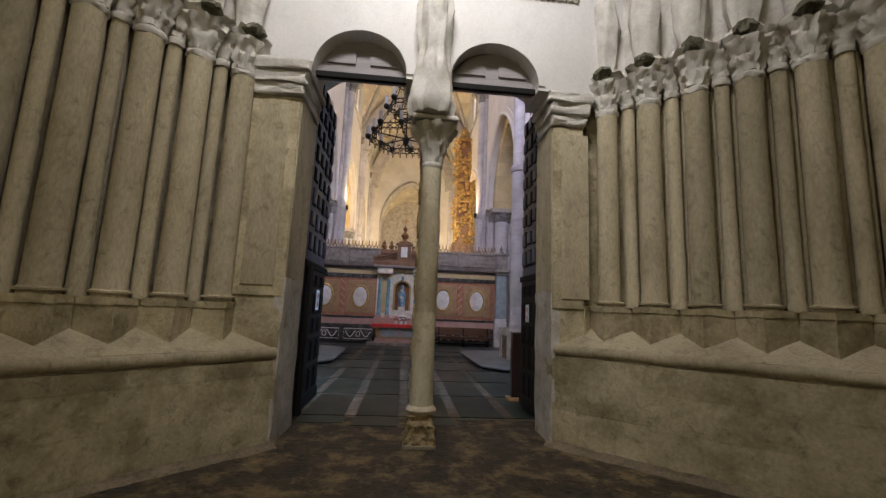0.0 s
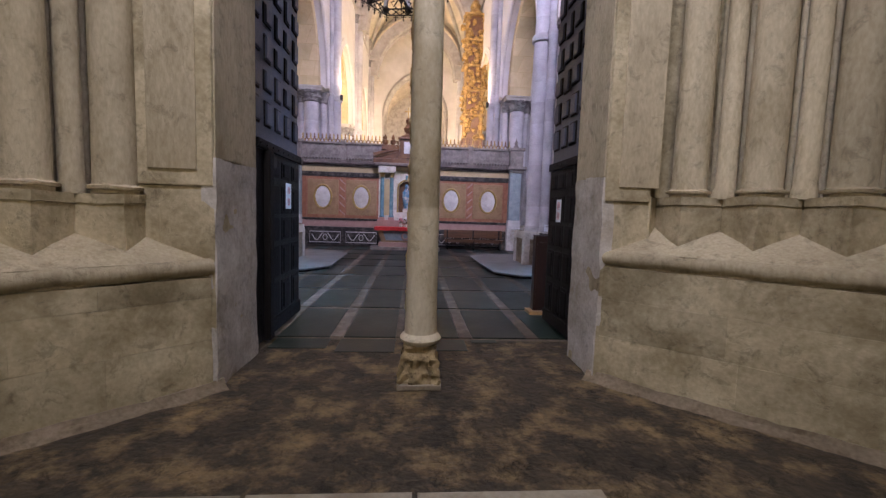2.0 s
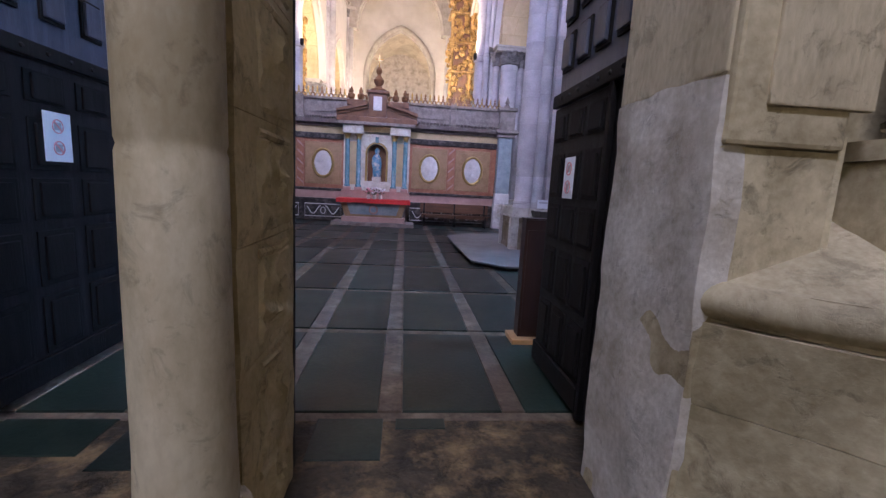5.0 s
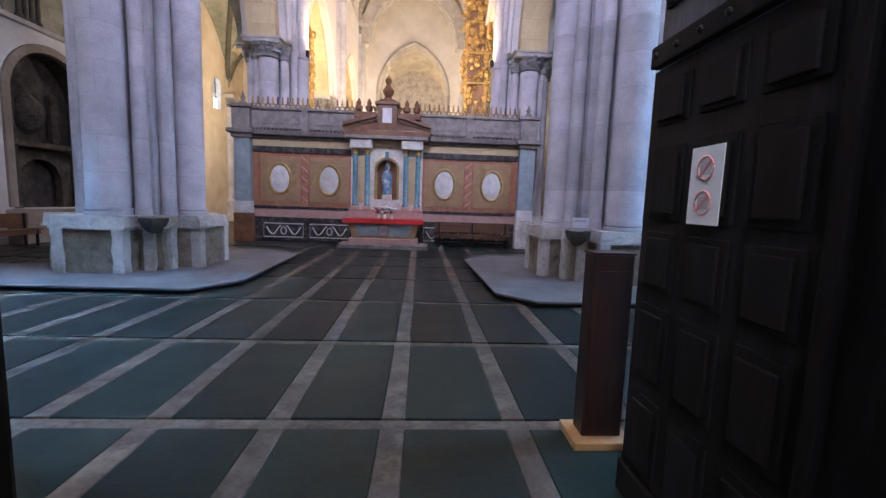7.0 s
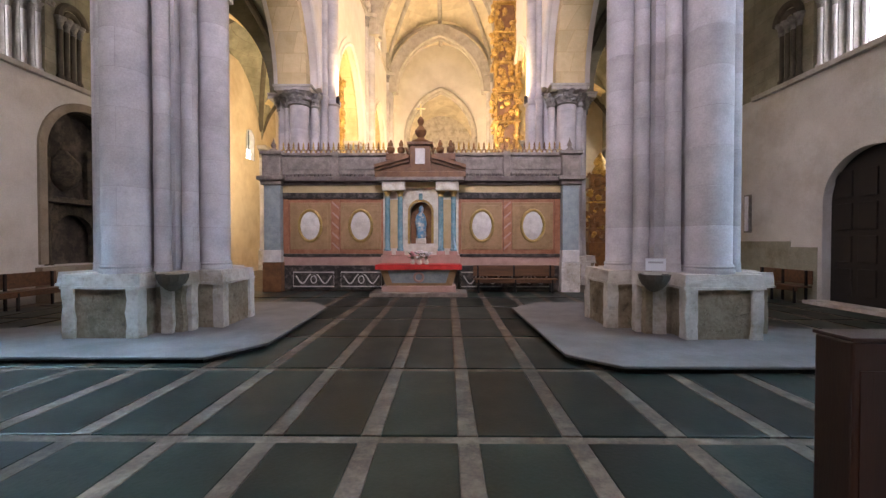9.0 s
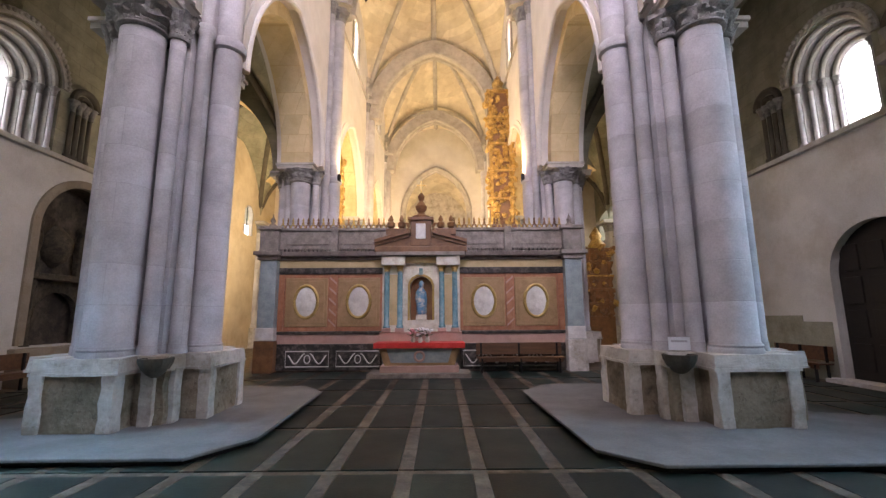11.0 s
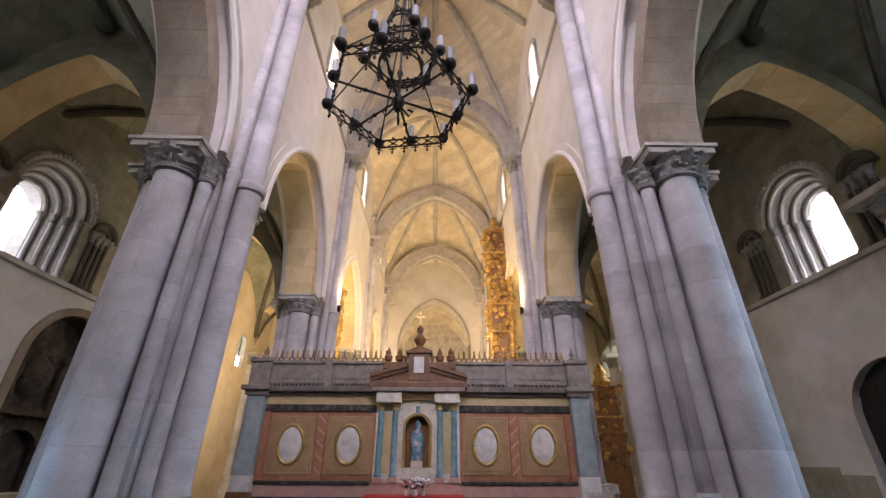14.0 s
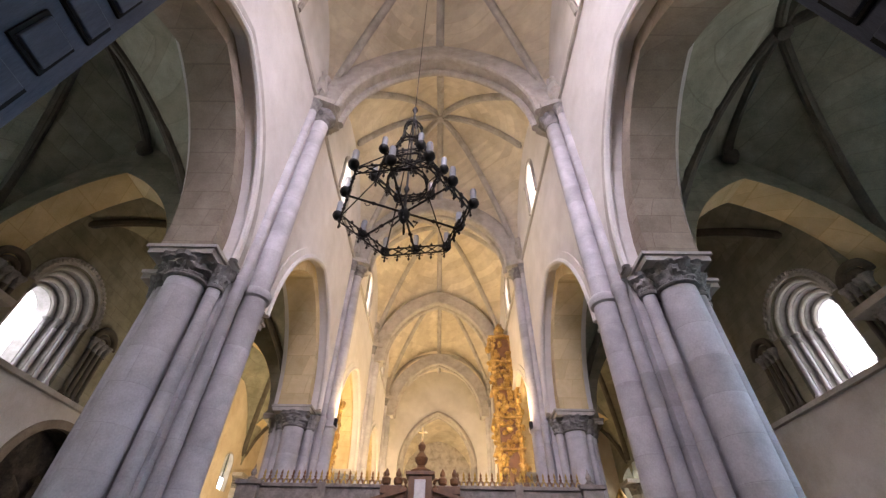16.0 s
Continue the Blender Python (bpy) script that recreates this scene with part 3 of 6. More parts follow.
def ribs(h, x0, x1, y0, y1, mat, r, ridge, group, boss=True):
    cx, cy = (x0 + x1) / 2, (y0 + y1) / 2
    lines = [((x0, y0), (x1, y1)), ((x0, y1), (x1, y0))]
    if ridge:
        lines += [((x0, cy), (x1, cy)), ((cx, y0), (cx, y1))]
    for (ax, ay), (bx, by) in lines:
        pts = []
        for i in range(33):
            t = 0.015 + 0.97 * i / 32
            x, y = ax + (bx - ax) * t, ay + (by - ay) * t
            pts.append((x, y, h(x, y) - 0.06))
        bm = bmesh.new()
        tube(bm, pts, r, 8)
        rr = [(p[0], p[1], p[2] - r * 0.75) for p in pts]
        tube(bm, rr, r * 0.55, 6)
        tagged(part("vault_rib", bm, mat, smooth=True), "moulded stone rib under the vault", "rib", group, "structure")
    if boss:
        bm = bmesh.new()
        lathe(bm, cx, cy, [(0.08, h(cx, cy) - 0.4), (0.17, h(cx, cy) - 0.34), (0.2, h(cx, cy) - 0.2), (0.2, h(cx, cy) + 0.05)], 16)
        tagged(part("vault_boss", bm, mat, smooth=True), "carved round keystone where the ribs meet", "boss", "vault bosses", "structure")


# centre, half span and rise of the cross arches of each aisle
AISLE_ARCH = ((-8.1, 2.3, 3.5), (8.6, 2.45, 3.65))
edges = (WEST, *PY, 43.0)
for k in range(5):
    y0, y1 = edges[k], edges[k + 1]
    h = vault("ceiling_nave", PX[0] + 0.8, PX[1] - 0.8, y0, y1, 14.5, 4.02, 4.06, 2.6 if k < 4 else 0.6, VAULT, "cream ashlar rib vault over the nave")
    ribs(h, PX[0] + 0.8, PX[1] - 0.8, y0, y1, RIB, 0.16, True, "nave vault ribs")
    for side in (0, 1):
        out = 1.0 if k < 2 else 0.0
        xa, xb = ((NORTH - out, PX[0] - 0.8), (PX[1] + 0.8, SOUTH + out))[side]
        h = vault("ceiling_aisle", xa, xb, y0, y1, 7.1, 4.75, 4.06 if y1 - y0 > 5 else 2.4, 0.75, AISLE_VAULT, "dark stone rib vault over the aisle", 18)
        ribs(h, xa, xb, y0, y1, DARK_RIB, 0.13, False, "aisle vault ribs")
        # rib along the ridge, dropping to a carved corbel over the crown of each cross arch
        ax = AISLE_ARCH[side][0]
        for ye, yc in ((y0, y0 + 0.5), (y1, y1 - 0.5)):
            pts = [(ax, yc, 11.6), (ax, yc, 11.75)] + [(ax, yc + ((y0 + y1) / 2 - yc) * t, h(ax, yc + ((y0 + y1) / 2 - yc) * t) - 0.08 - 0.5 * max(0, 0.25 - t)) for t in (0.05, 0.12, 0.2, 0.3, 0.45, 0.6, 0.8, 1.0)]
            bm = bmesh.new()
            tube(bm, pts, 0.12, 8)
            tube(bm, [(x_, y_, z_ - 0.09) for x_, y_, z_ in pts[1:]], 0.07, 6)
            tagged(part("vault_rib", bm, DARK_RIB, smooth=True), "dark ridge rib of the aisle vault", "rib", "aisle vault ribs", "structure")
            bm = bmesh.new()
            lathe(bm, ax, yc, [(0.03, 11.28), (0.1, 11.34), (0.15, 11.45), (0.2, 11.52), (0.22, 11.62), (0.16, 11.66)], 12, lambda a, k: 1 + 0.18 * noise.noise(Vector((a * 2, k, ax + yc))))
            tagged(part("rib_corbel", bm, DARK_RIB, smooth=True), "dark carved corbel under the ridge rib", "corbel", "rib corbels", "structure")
for y in PY:
    arch = thing("transverse_arch", "pointed transverse arch of pale stone across the nave", "arch", group="nave arches", kind="structure")
    bm = bmesh.new()
    spring, rise = (14.2, 4.0) if y < 30 else (13.0, 4.3) if y > 38 else (13.3, 4.4)
    arch_band(bm, along_x(y - 0.42, y + 0.42), XC, 3.36, spring, rise, 0.0, 0.75)
    part("outer_order", bm, RIB, arch)
    bm = bmesh.new()
    for d in (-0.3, 0.3):
        arch_roll(bm, along_x(y + d, 0), XC, 3.36, spring, rise, -0.02, 0.14)
    part("soffit_roll", bm, RIB, arch, smooth=True)
    for side in (0, 1):
        xa, xb = ((NORTH, PX[0] - 0.95), (PX[1] + 0.95, SOUTH))[side]
        arch = thing("aisle_arch", "pointed ochre stone arch across the aisle", "arch", group="aisle arches", kind="structure")
        bm = bmesh.new()
        ac, aa, ar = AISLE_ARCH[side]
        arch_band(bm, along_x(y - 0.45, y + 0.45), ac, aa, 7.05, ar, 0.0, 0.45)
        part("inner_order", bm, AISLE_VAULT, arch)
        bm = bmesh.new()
        # thin ochre skin, lamplight on the underside is in its colour
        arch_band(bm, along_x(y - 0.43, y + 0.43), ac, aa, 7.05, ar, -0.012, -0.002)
        part("soffit", bm, OCHRE_ARCH, arch, "ochre dressed stone soffit brightened for lamplight")
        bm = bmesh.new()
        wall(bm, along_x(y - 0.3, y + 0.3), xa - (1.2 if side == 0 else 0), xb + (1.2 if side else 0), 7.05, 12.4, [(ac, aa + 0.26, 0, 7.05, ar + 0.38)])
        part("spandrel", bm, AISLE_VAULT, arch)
# far east arch and apse
bm = bmesh.new()
wall(bm, along_x(43.0, 43.9), PX[0] - 0.8, PX[1] + 0.8, 0, 19, [(XC, 2.9, 0, 10.6, 4.1)])
setting(part("wall_chancel", bm, PLASTER), "pale wall with a pointed chancel arch", "wall")
bm = bmesh.new()
arch_roll(bm, along_x(42.95, 0), XC, 2.9, 10.6, 4.1, 0.05, 0.2, legs=10.6)
arch_roll(bm, along_x(43.5, 0), XC, 2.9, 10.6, 4.1, -0.05, 0.16, legs=10.6)
setting(part("trim_chancel_arch", bm, RIB, smooth=True), "rolled moulding round the chancel arch", "trim")
for sg, x in ((-1, XC - 3.3), (1, XC + 3.3)):
    setting(part("wall_apse_" + ("north" if sg < 0 else "south"), B((min(x, x + sg * 0.6), max(x, x + sg * 0.6), 43.9, EAST, 0, 16)), PLASTER), "plain pale side wall of the apse", "wall")
vault("ceiling_apse", XC - 3.3, XC + 3.3, 43.9, EAST, 11.0, 3.6, 3.05, 0.4, VAULT, "cream vault over the apse")
# roof over everything
for nm, x0, x1, z0, z1 in (("north", NORTH - 4.0, NORTH - 3.9, 3, 12), ("south", SOUTH + 3.9, SOUTH + 4.0, 3, 12)):
    setting(part("backdrop_" + nm, B((x0, x1, 8, 46, z0, z1)), SKY_SHEET), "bright overcast sky beyond the windows", "sky")
for nm, x in (("upper_north", PX[0] - 2.2), ("upper_south", PX[1] + 2.2)):
    setting(part("backdrop_" + nm, B((x, x + 0.05, 8, 43, 13.2, 18.4)), SKY_SHEET), "bright overcast sky beyond the upper windows", "sky")
setting(part("ceiling_roof", B((NORTH - 1.3, SOUTH + 1.3, 6.4, EAST + 0.8, 22.3, 22.6)), RIB), "roof slab closing the church", "ceiling")
for sg, px in ((-1, PX[0]), (1, PX[1])):
    setting(part("wall_gallery_" + ("north" if sg < 0 else "south"), B((px - 0.4, px + 0.4, WEST, EAST, 18.7, 22.3)), RIB), "plain upper wall under the roof", "wall")


# ---- piers
def build_pier(px, py, sg, tall=True):
    """A compound pier: sg is the way to the nave along x (+1 or -1)."""
    p = thing("compound_pier", "massive clustered pier of pale grey limestone on a worn moulded base", "pier", (px, py, 0), "nave piers", "structure")
    z0 = 0.1
    bm = B((-0.56, 0.56, -1.42, 1.42, z0, 0.92), (*sorted((-sg * 1.15, sg * 1.42)), -0.56, 0.56, z0, 0.92), (-1.0, 1.0, -1.0, 1.0, z0, 0.92))
    bmesh.ops.subdivide_edges(bm, edges=bm.edges, cuts=5, use_grid_fill=True)
    rough(bm, 0.03, 2.6, px)
    rough(bm, 0.012, 9.0, py)
    part("base_block", bm, BASE_BROWN, p, "brown crumbling sandstone blocks")
    # proud upright strips at the corners of the base
    for sx in (-1, 1):
        for sy in (-1, 1):
            for (cx, cy) in ((0.5, 1.36), (1.36 if sx == sg else 1.09, 0.5), (0.78, 0.98), (0.98, 0.78)):
                bm = B((sx * cx - 0.095, sx * cx + 0.095, sy * cy - 0.095, sy * cy + 0.095, z0 + 0.0, 0.9), bevel=0.012)
                bmesh.ops.subdivide_edges(bm, edges=[e for e in bm.edges if e.calc_length() > 0.3], cuts=7, use_grid_fill=True)
                for v in bm.verts:
                    v.co += noise.noise_vector(v.co * 5 + Vector((px, py, 0))) * 0.018 + noise.noise_vector(v.co * 17) * 0.008
                part("corner_strip", bm, BASE_STONE, p)
    # moulded top of the base: a shadow fillet, a thick worn slab and a sloped bed under the shafts
    for nm, z0, z1, out, top in (("base_fillet", 0.83, 0.868, -0.01, 1.0), ("base_lip", 0.87, 0.91, 0.045, 1.0), ("base_bed", 0.912, 1.1, 0.03, 0.985)):
        bm = bmesh.new()
        for (hx, hy) in ((0.58, 1.42), (1.42, 0.58), (1.02, 1.02)):
            hx, hy = hx + out, hy + out
            lo, hi = (-hx, hx) if hx < 1.3 else sorted((-sg * (1.15 + out), sg * (1.42 + out)))
            prism(bm, [(lo, -hy), (hi, -hy), (hi, hy), (lo, hy)], z0, z1, top)
        bmesh.ops.subdivide_edges(bm, edges=bm.edges, cuts=6, use_grid_fill=True)
        rough(bm, 0.022, 3.0, px + z0)
        rough(bm, 0.012, 11.0, py)
        part(nm, bm, BASE_BROWN if nm == "base_fillet" else BASE_STONE, p)
    bm = B((-0.2, 0.24, -0.78, 0.78, 1.0, 7.0), (-0.8, 0.8, -0.22, 0.22, 1.0, 7.0), (-0.5, 0.5, -0.5, 0.5, 1.0, 7.0))
    for sx in (-1, 1):
        for sy in (-1, 1):
            box(bm, *sorted((sx * 0.46, sx * 0.715)), *sorted((sy * 0.46, sy * 0.715)), 1.0, 7.0)
    part("core", bm, STONE, p)
    # inner face of the pier rises to the vault
    x0, x1 = sorted((sg * 0.7, sg * 0.86))
    part("nave_pilaster", B((x0, x1, -0.62, 0.62, 7.0, 14.3)), STONE, p)

    def shaft(x, y, r, z1, name="shaft"):
        bm = bmesh.new()
        lathe(bm, x, y, [(r * 1.12, 1.06), (r * 1.12, 1.13), (r * 1.1, 1.16), (r * 1.06, 1.18), (r * 1.1, 1.21), (r * 1.05, 1.24), (r, 1.26), (r, z1)], 24)
        part(name, bm, STONE, p, smooth=True)

    def cap(x, y, r, z, h, top, seed):
        bm = bmesh.new()
        prof, wob = carved(r, r * top, z, z + h, 8, seed)
        lathe(bm, x, y, prof, 44, wob)
        part("capital", bm, CAPITAL, p, "dark carved leaf capital", smooth=True)

    mid = 0.1 if sg > 0 else 0.0           # the shafts of the north piers stand a little towards the nave
    for i, (dx, dy) in enumerate(((0, -1), (0, 1), (-sg, 0))):
        shaft(dx * 0.74 + (mid if dy else 0), dy * 1.02, 0.335 if dy else 0.29, 6.45)
        cap(dx * 0.74 + (mid if dy else 0), dy * 1.02, 0.36 if dy else 0.3, 6.4, 0.46, 1.36, i + px)
        for q in (-1, 1):
            x, y = (mid + q * 0.49, dy * 0.86) if dx == 0 else (dx * 0.74, q * 0.5)
            shaft(x, y, 0.125, 6.45, "slender_shaft")
            cap(x, y, 0.16, 6.4, 0.46, 1.6, i + q)
        bm = bmesh.new()
        hx, hy = (0.68, 0.5) if dx == 0 else (0.5, 0.68)
        ax = dx * 0.72
        pts = [(ax - hx, dy * 1.0 - hy), (ax + hx, dy * 1.0 - hy), (ax + hx, dy * 1.0 + hy), (ax - hx, dy * 1.0 + hy)]
        prism(bm, pts, 6.99, 7.06)
        prism(bm, [(x + (dx - x) * 0.08, y + (dy - y) * 0.08) for x, y in pts], 6.86, 6.986)
        part("abacus", bm, RIB, p)
    # tall nave shafts
    def tall_shaft(y, r, x, name):
        bm = bmesh.new()
        lathe(bm, sg * x, y, [(r * 1.12, 1.06), (r * 1.12, 1.13), (r * 1.1, 1.16), (r * 1.06, 1.18), (r * 1.1, 1.21), (r * 1.05, 1.24), (r, 1.26), (r, 6.72),
                              (r * 1.2, 6.76), (r * 1.25, 6.82), (r * 1.25, 6.9), (r * 1.12, 6.96), (r * 0.92, 6.98), (r * 0.92, 13.65)], 24)
        part(name, bm, STONE, p, smooth=True)
        bm = bmesh.new()
        prof, wob = carved(r * 0.92, r * 1.4, 13.62, 14.15, 8, y + px)
        lathe(bm, sg * x, y, prof, 24, wob)
        part("capital", bm, CAPITAL, p, "dark carved leaf capital", smooth=True)
    tall_shaft(0, 0.265, 0.99, "tall_shaft")
    for q in (-1, 1):
        tall_shaft(q * 0.515, 0.13, 0.85, "tall_slender_shaft")
    bm = bmesh.new()
    pts = [(sg * 0.7, -0.78), (sg * 1.42, -0.5), (sg * 1.42, 0.5), (sg * 0.7, 0.78)]
    prism(bm, pts, 14.16, 14.4)
    part("impost", bm, RIB, p)
    # carved figure blocks over the impost
    for q in (-1, 1):
        bm = bmesh.new()
        lathe(bm, sg * 0.86, q * 0.62, [(0.14, 14.4), (0.24, 14.55), (0.2, 14.7), (0.25, 14.85), (0.18, 15.0), (0.24, 15.15), (0.2, 15.3), (0.13, 15.42), (0.18, 15.55), (0.17, 15.7), (0.05, 15.82)], 20,
              lambda a, k: 1 + 0.45 * noise.noise(Vector((math.cos(a) * 1.6, math.sin(a) * 1.6, k * 0.9 + q + px))))
        rough(bm, 0.05, 7, px + q)
        part("carved_corbel", bm, RIB, p, "weathered carved figure corbel", smooth=True)
    return p


PIERS = {}
for y in PY:
    for i, x in enumerate(PX):
        PIERS[(i, y)] = build_pier(x, y, 1 if i == 0 else -1)

# responds on the west wall and the aisle walls
def respond(x, y, dx, dy, top=7.06):
    r = thing("wall_respond", "half shaft with a leaf capital against the wall", "respond", (x, y, 0), "wall responds", "structure")
    part("base_block", B((-0.5, 0.5, -0.5, 0.5, 0, 1.1), bevel=0.03), BASE_STONE, r)
    for (ox, oy, rr) in ((0, 0, 0.3), (dy * 0.42 - dx * 0.12, dx * 0.42 - dy * 0.12, 0.13), (-dy * 0.42 - dx * 0.12, -dx * 0.42 - dy * 0.12, 0.13)):
        bm = bmesh.new()
        lathe(bm, ox, oy, [(rr * 1.3, 1.08), (rr * 1.3, 1.2), (rr, 1.3), (rr, 6.45)], 18)
        part("shaft", bm, STONE, r, smooth=True)
        bm = bmesh.new()
        prof, wob = carved(rr, rr * 1.4, 6.42, 6.88, 8, x + y)
        lathe(bm, ox, oy, prof, 20, wob)
        part("capital", bm, CAPITAL, r, smooth=True)
    part("abacus", B((-0.6, 0.6, -0.6, 0.6, 6.885, 7.06), bevel=0.02), RIB, r)


for y in PY[:3]:
    respond(NORTH - 0.02, y, 1, 0)
    respond(SOUTH + 0.02, y, -1, 0)
for x in PX:
    respond(x, WEST + 0.05, 0, 1)


# ---- floor
setting(part("ground", B((-60, 60, -60, 90, -0.6, -0.3)), EARTH), "ground under the building", "ground")
floor = setting(part("floor", B((NORTH - 1.3, SOUTH + 1.3, 6.96, EAST, -0.3, -0.012)), STRIP), "church floor of dark slate slabs between brown stone strips", "floor")
porch_floor = setting(part("floor_porch", B((-7.2, 7.8, -4.2, 6.96, -0.3, -0.004)), EARTH), "uneven dirty brown cobbled paving before the portal", "floor")


def platform(name, pts, dark):
    """A low slab whose edge overhangs a set-back riser, coloured dark for the shadow gap; dark is the outline of the
    riser.
    """
    bm = bmesh.new()
    prism(bm, pts, 0.062, 0.1)
    bmesh.ops.bevel(bm, geom=list(bm.edges), offset=0.008, segments=1, affect='EDGES')
    ob = setting(part(name, bm, PLATFORM), "low grey stone platform round the pier", "platform")
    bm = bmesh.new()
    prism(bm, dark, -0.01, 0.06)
    # shade under the slab's edge is put into the riser's colour
    part("riser", bm, SHADOW, ob, "set-back riser coloured dark for the shadow gap")


platform("floor_platform_north", [(NORTH, 12.3), (-2.4, 12.3), (-1.9, 13.1), (-2.0, 16.5), (-2.6, 17.3), (-6.1, 17.3), (-6.2, 14.3), (-8.0, 13.7), (NORTH, 13.5)],
         [(NORTH, 12.37), (-2.45, 12.37), (-1.97, 13.15), (-2.07, 16.45), (-2.65, 17.23), (-6.03, 17.23), (-6.13, 14.2), (-8.0, 13.6), (NORTH, 13.4)])
platform("floor_platform_south", [(SOUTH, 11.95), (2.9, 11.95), (2.35, 12.5), (2.25, 16.4), (2.9, 17.3), (6.5, 17.3), (6.55, 14.3), (8.2, 13.7), (SOUTH, 13.4)],
         [(SOUTH, 12.02), (2.95, 12.02), (2.42, 12.55), (2.32, 16.35), (2.95, 17.23), (6.43, 17.23), (6.48, 14.2), (8.2, 13.6), (SOUTH, 13.3)])

# ---- portal and porch
PC = 0.31                     # middle of the portal
# tympanum wall with two small arches
portal = thing("portal", "stepped romanesque portal of warm weathered limestone", "portal", kind="structure")
bm = bmesh.new()
wall(bm, along_x(5.62, 6.28), -2.6, 3.2, 4.72, 10.2, [(-0.70, 0.62, 0, 4.78, 0.58), (1.14, 0.62, 0, 4.78, 0.58)])
part("tympanum", bm, LIMEWASH, portal, "pale plain tympanum above two small arches")
for c in (-0.70, 1.14):
    bm = bmesh.new()
    arch_band(bm, along_x(5.6, 5.66), c, 0.62, 4.78, 0.58, 0.0, 0.09)
    part("arch_edge", bm, LIMEWASH, portal)
    bm = bmesh.new()
    wall(bm, along_x(5.86, 5.92), c - 0.66, c + 0.66, 4.93, 5.45)
    box(bm, c - 0.66, c + 0.66, 5.8, 5.95, 4.78, 4.925)
    for q in (-0.3, 0.3):
        hexa(bm, [(c + q - 0.2, 5.83, 5.0), (c + q + 0.2, 5.83, 5.0), (c + q + 0.2, 5.87, 5.0), (c + q - 0.2, 5.87, 5.0),
                  (c + q - 0.2 + (0.12 if q < 0 else 0), 5.83, 5.25), (c + q + 0.2 - (0.12 if q > 0 else 0), 5.83, 5.25),
                  (c + q + 0.2 - (0.12 if q > 0 else 0), 5.87, 5.25), (c + q - 0.2 + (0.12 if q < 0 else 0), 5.87, 5.25)])
    part("transom_board", bm, GREY_WOOD, portal, "grey panelled wooden transom with a dark sill beam")
    part("sill_beam", B((c - 0.72, c + 0.72, 5.76, 5.83, 4.74, 4.82), bevel=0.01), DARK_WOOD, portal)
# carved frieze high on the tympanum
bm = bmesh.new()
for i in range(48):
    x = -1.7 + 4.0 * i / 47
    lathe(bm, x, 5.6, [(0.02, 6.12), (0.05, 6.16), (0.045, 6.24), (0.015, 6.28)], 6)
part("frieze", bm, PORTAL_PALE, portal)
for sg in (-1, 1):
    e = -1.4 if sg < 0 else 2.01           # edge of the doorway
    f = -2.03 if sg < 0 else 2.44
    x0, x1 = sorted((e, f))
    fy = 5.5 if sg < 0 else 5.72
    part("door_jamb", B((x0, x1, fy, 6.4, 1.72, 4.26), bevel=0.015), PORTAL, portal)
    xa, xb = sorted((e + sg * 0.12, e + sg * 0.5))
    part("sunk_panel", B((xa, xb, fy - 0.014, fy + 0.02, 1.85, 4.15), bevel=0.006), PORTAL_SHAFT, portal)
    xr0, xr1 = sorted((e - sg * 0.012, e + sg * 0.1))
    part("jamb_reveal", B((xr0, xr1, fy + 0.03, 6.42, 1.95, 4.28), bevel=0.01), PORTAL_SHAFT, portal)
    bm = B((xr0, xr1, fy + 0.02, 6.42, 0.0, 1.95))
    bmesh.ops.subdivide_edges(bm, edges=bm.edges, cuts=26, use_grid_fill=True)
    rough(bm, 0.02, 2.6)
    rough(bm, 0.009, 8)
    part("repaired_reveal", bm, WHITE_STONE, portal, "pale repaired limestone at the foot of the jamb", smooth=True)
    xa, xb = sorted((f - sg * 0.05, f + sg * 0.7))
    part("jamb_return", B((xa, xb, fy + 0.2, 6.38, 0, 4.85)), PORTAL, portal)
    bm = B((x0, x1, fy + 0.02, 6.4, 0, 1.715))
    part("jamb_foot", bm, PORTAL, portal)
    bm = B((x0 - 0.04, x1 + 0.04, fy - 0.06, 6.35, 4.27, 4.42), (x0 - 0.07, x1 + 0.07, fy - 0.1, 6.35, 4.424, 4.58), (x0 - 0.11, x1 + 0.11, fy - 0.14, 6.35, 4.584, 4.72), bevel=0.03)
    bmesh.ops.subdivide_edges(bm, edges=bm.edges, cuts=3, use_grid_fill=True)
    rough(bm, 0.035, 13)
    part("impost", bm, PORTAL_PALE, portal, "carved leaf impost block")
    # stepped jamb: plinth, ledge, sloped blocks, pedestal shelf
    ux, uy = sg * 0.7071, -0.7071          # along the flare, outwards
    nxx, nyy = sg * 0.7071, 0.7071         # into the wall
    ox, oy = (-1.42, 5.5) if sg < 0 else (2.03, 5.74)
    up = -0.07 if sg < 0 else 0.07          # courses lie a little higher on the south side
    first, pitch = (0.53, 0.505) if sg < 0 else (0.58, 0.54)

    def P(s, d):
        return (ox + ux * s + nxx * d, oy + uy * s + nyy * d)

    def run(s0, s1, d0, d1, z0, z1, n=14, back=None, soft=0.0):
        """A length of the flare whose face lies at d0 below and d1 above."""
        bm = bmesh.new()
        rows = []
        for i in range(n + 1):
            s = s0 + (s1 - s0) * i / n
            rows.append([bm.verts.new((*P(s, d0), z0)), bm.verts.new((*P(s, (d0 + d1) / 2 - soft), (z0 + z1) / 2)), bm.verts.new((*P(s, d1), z1)), bm.verts.new((*P(s, 1.4), z1)), bm.verts.new((*P(s, 1.4), z0))])
        for a, b in zip(rows, rows[1:]):
            for k in range(5):
                bm.faces.new((a[k], a[(k + 1) % 5], b[(k + 1) % 5], b[k]))
        bm.faces.new(rows[0])
        bm.faces.new(rows[-1])
        return bm
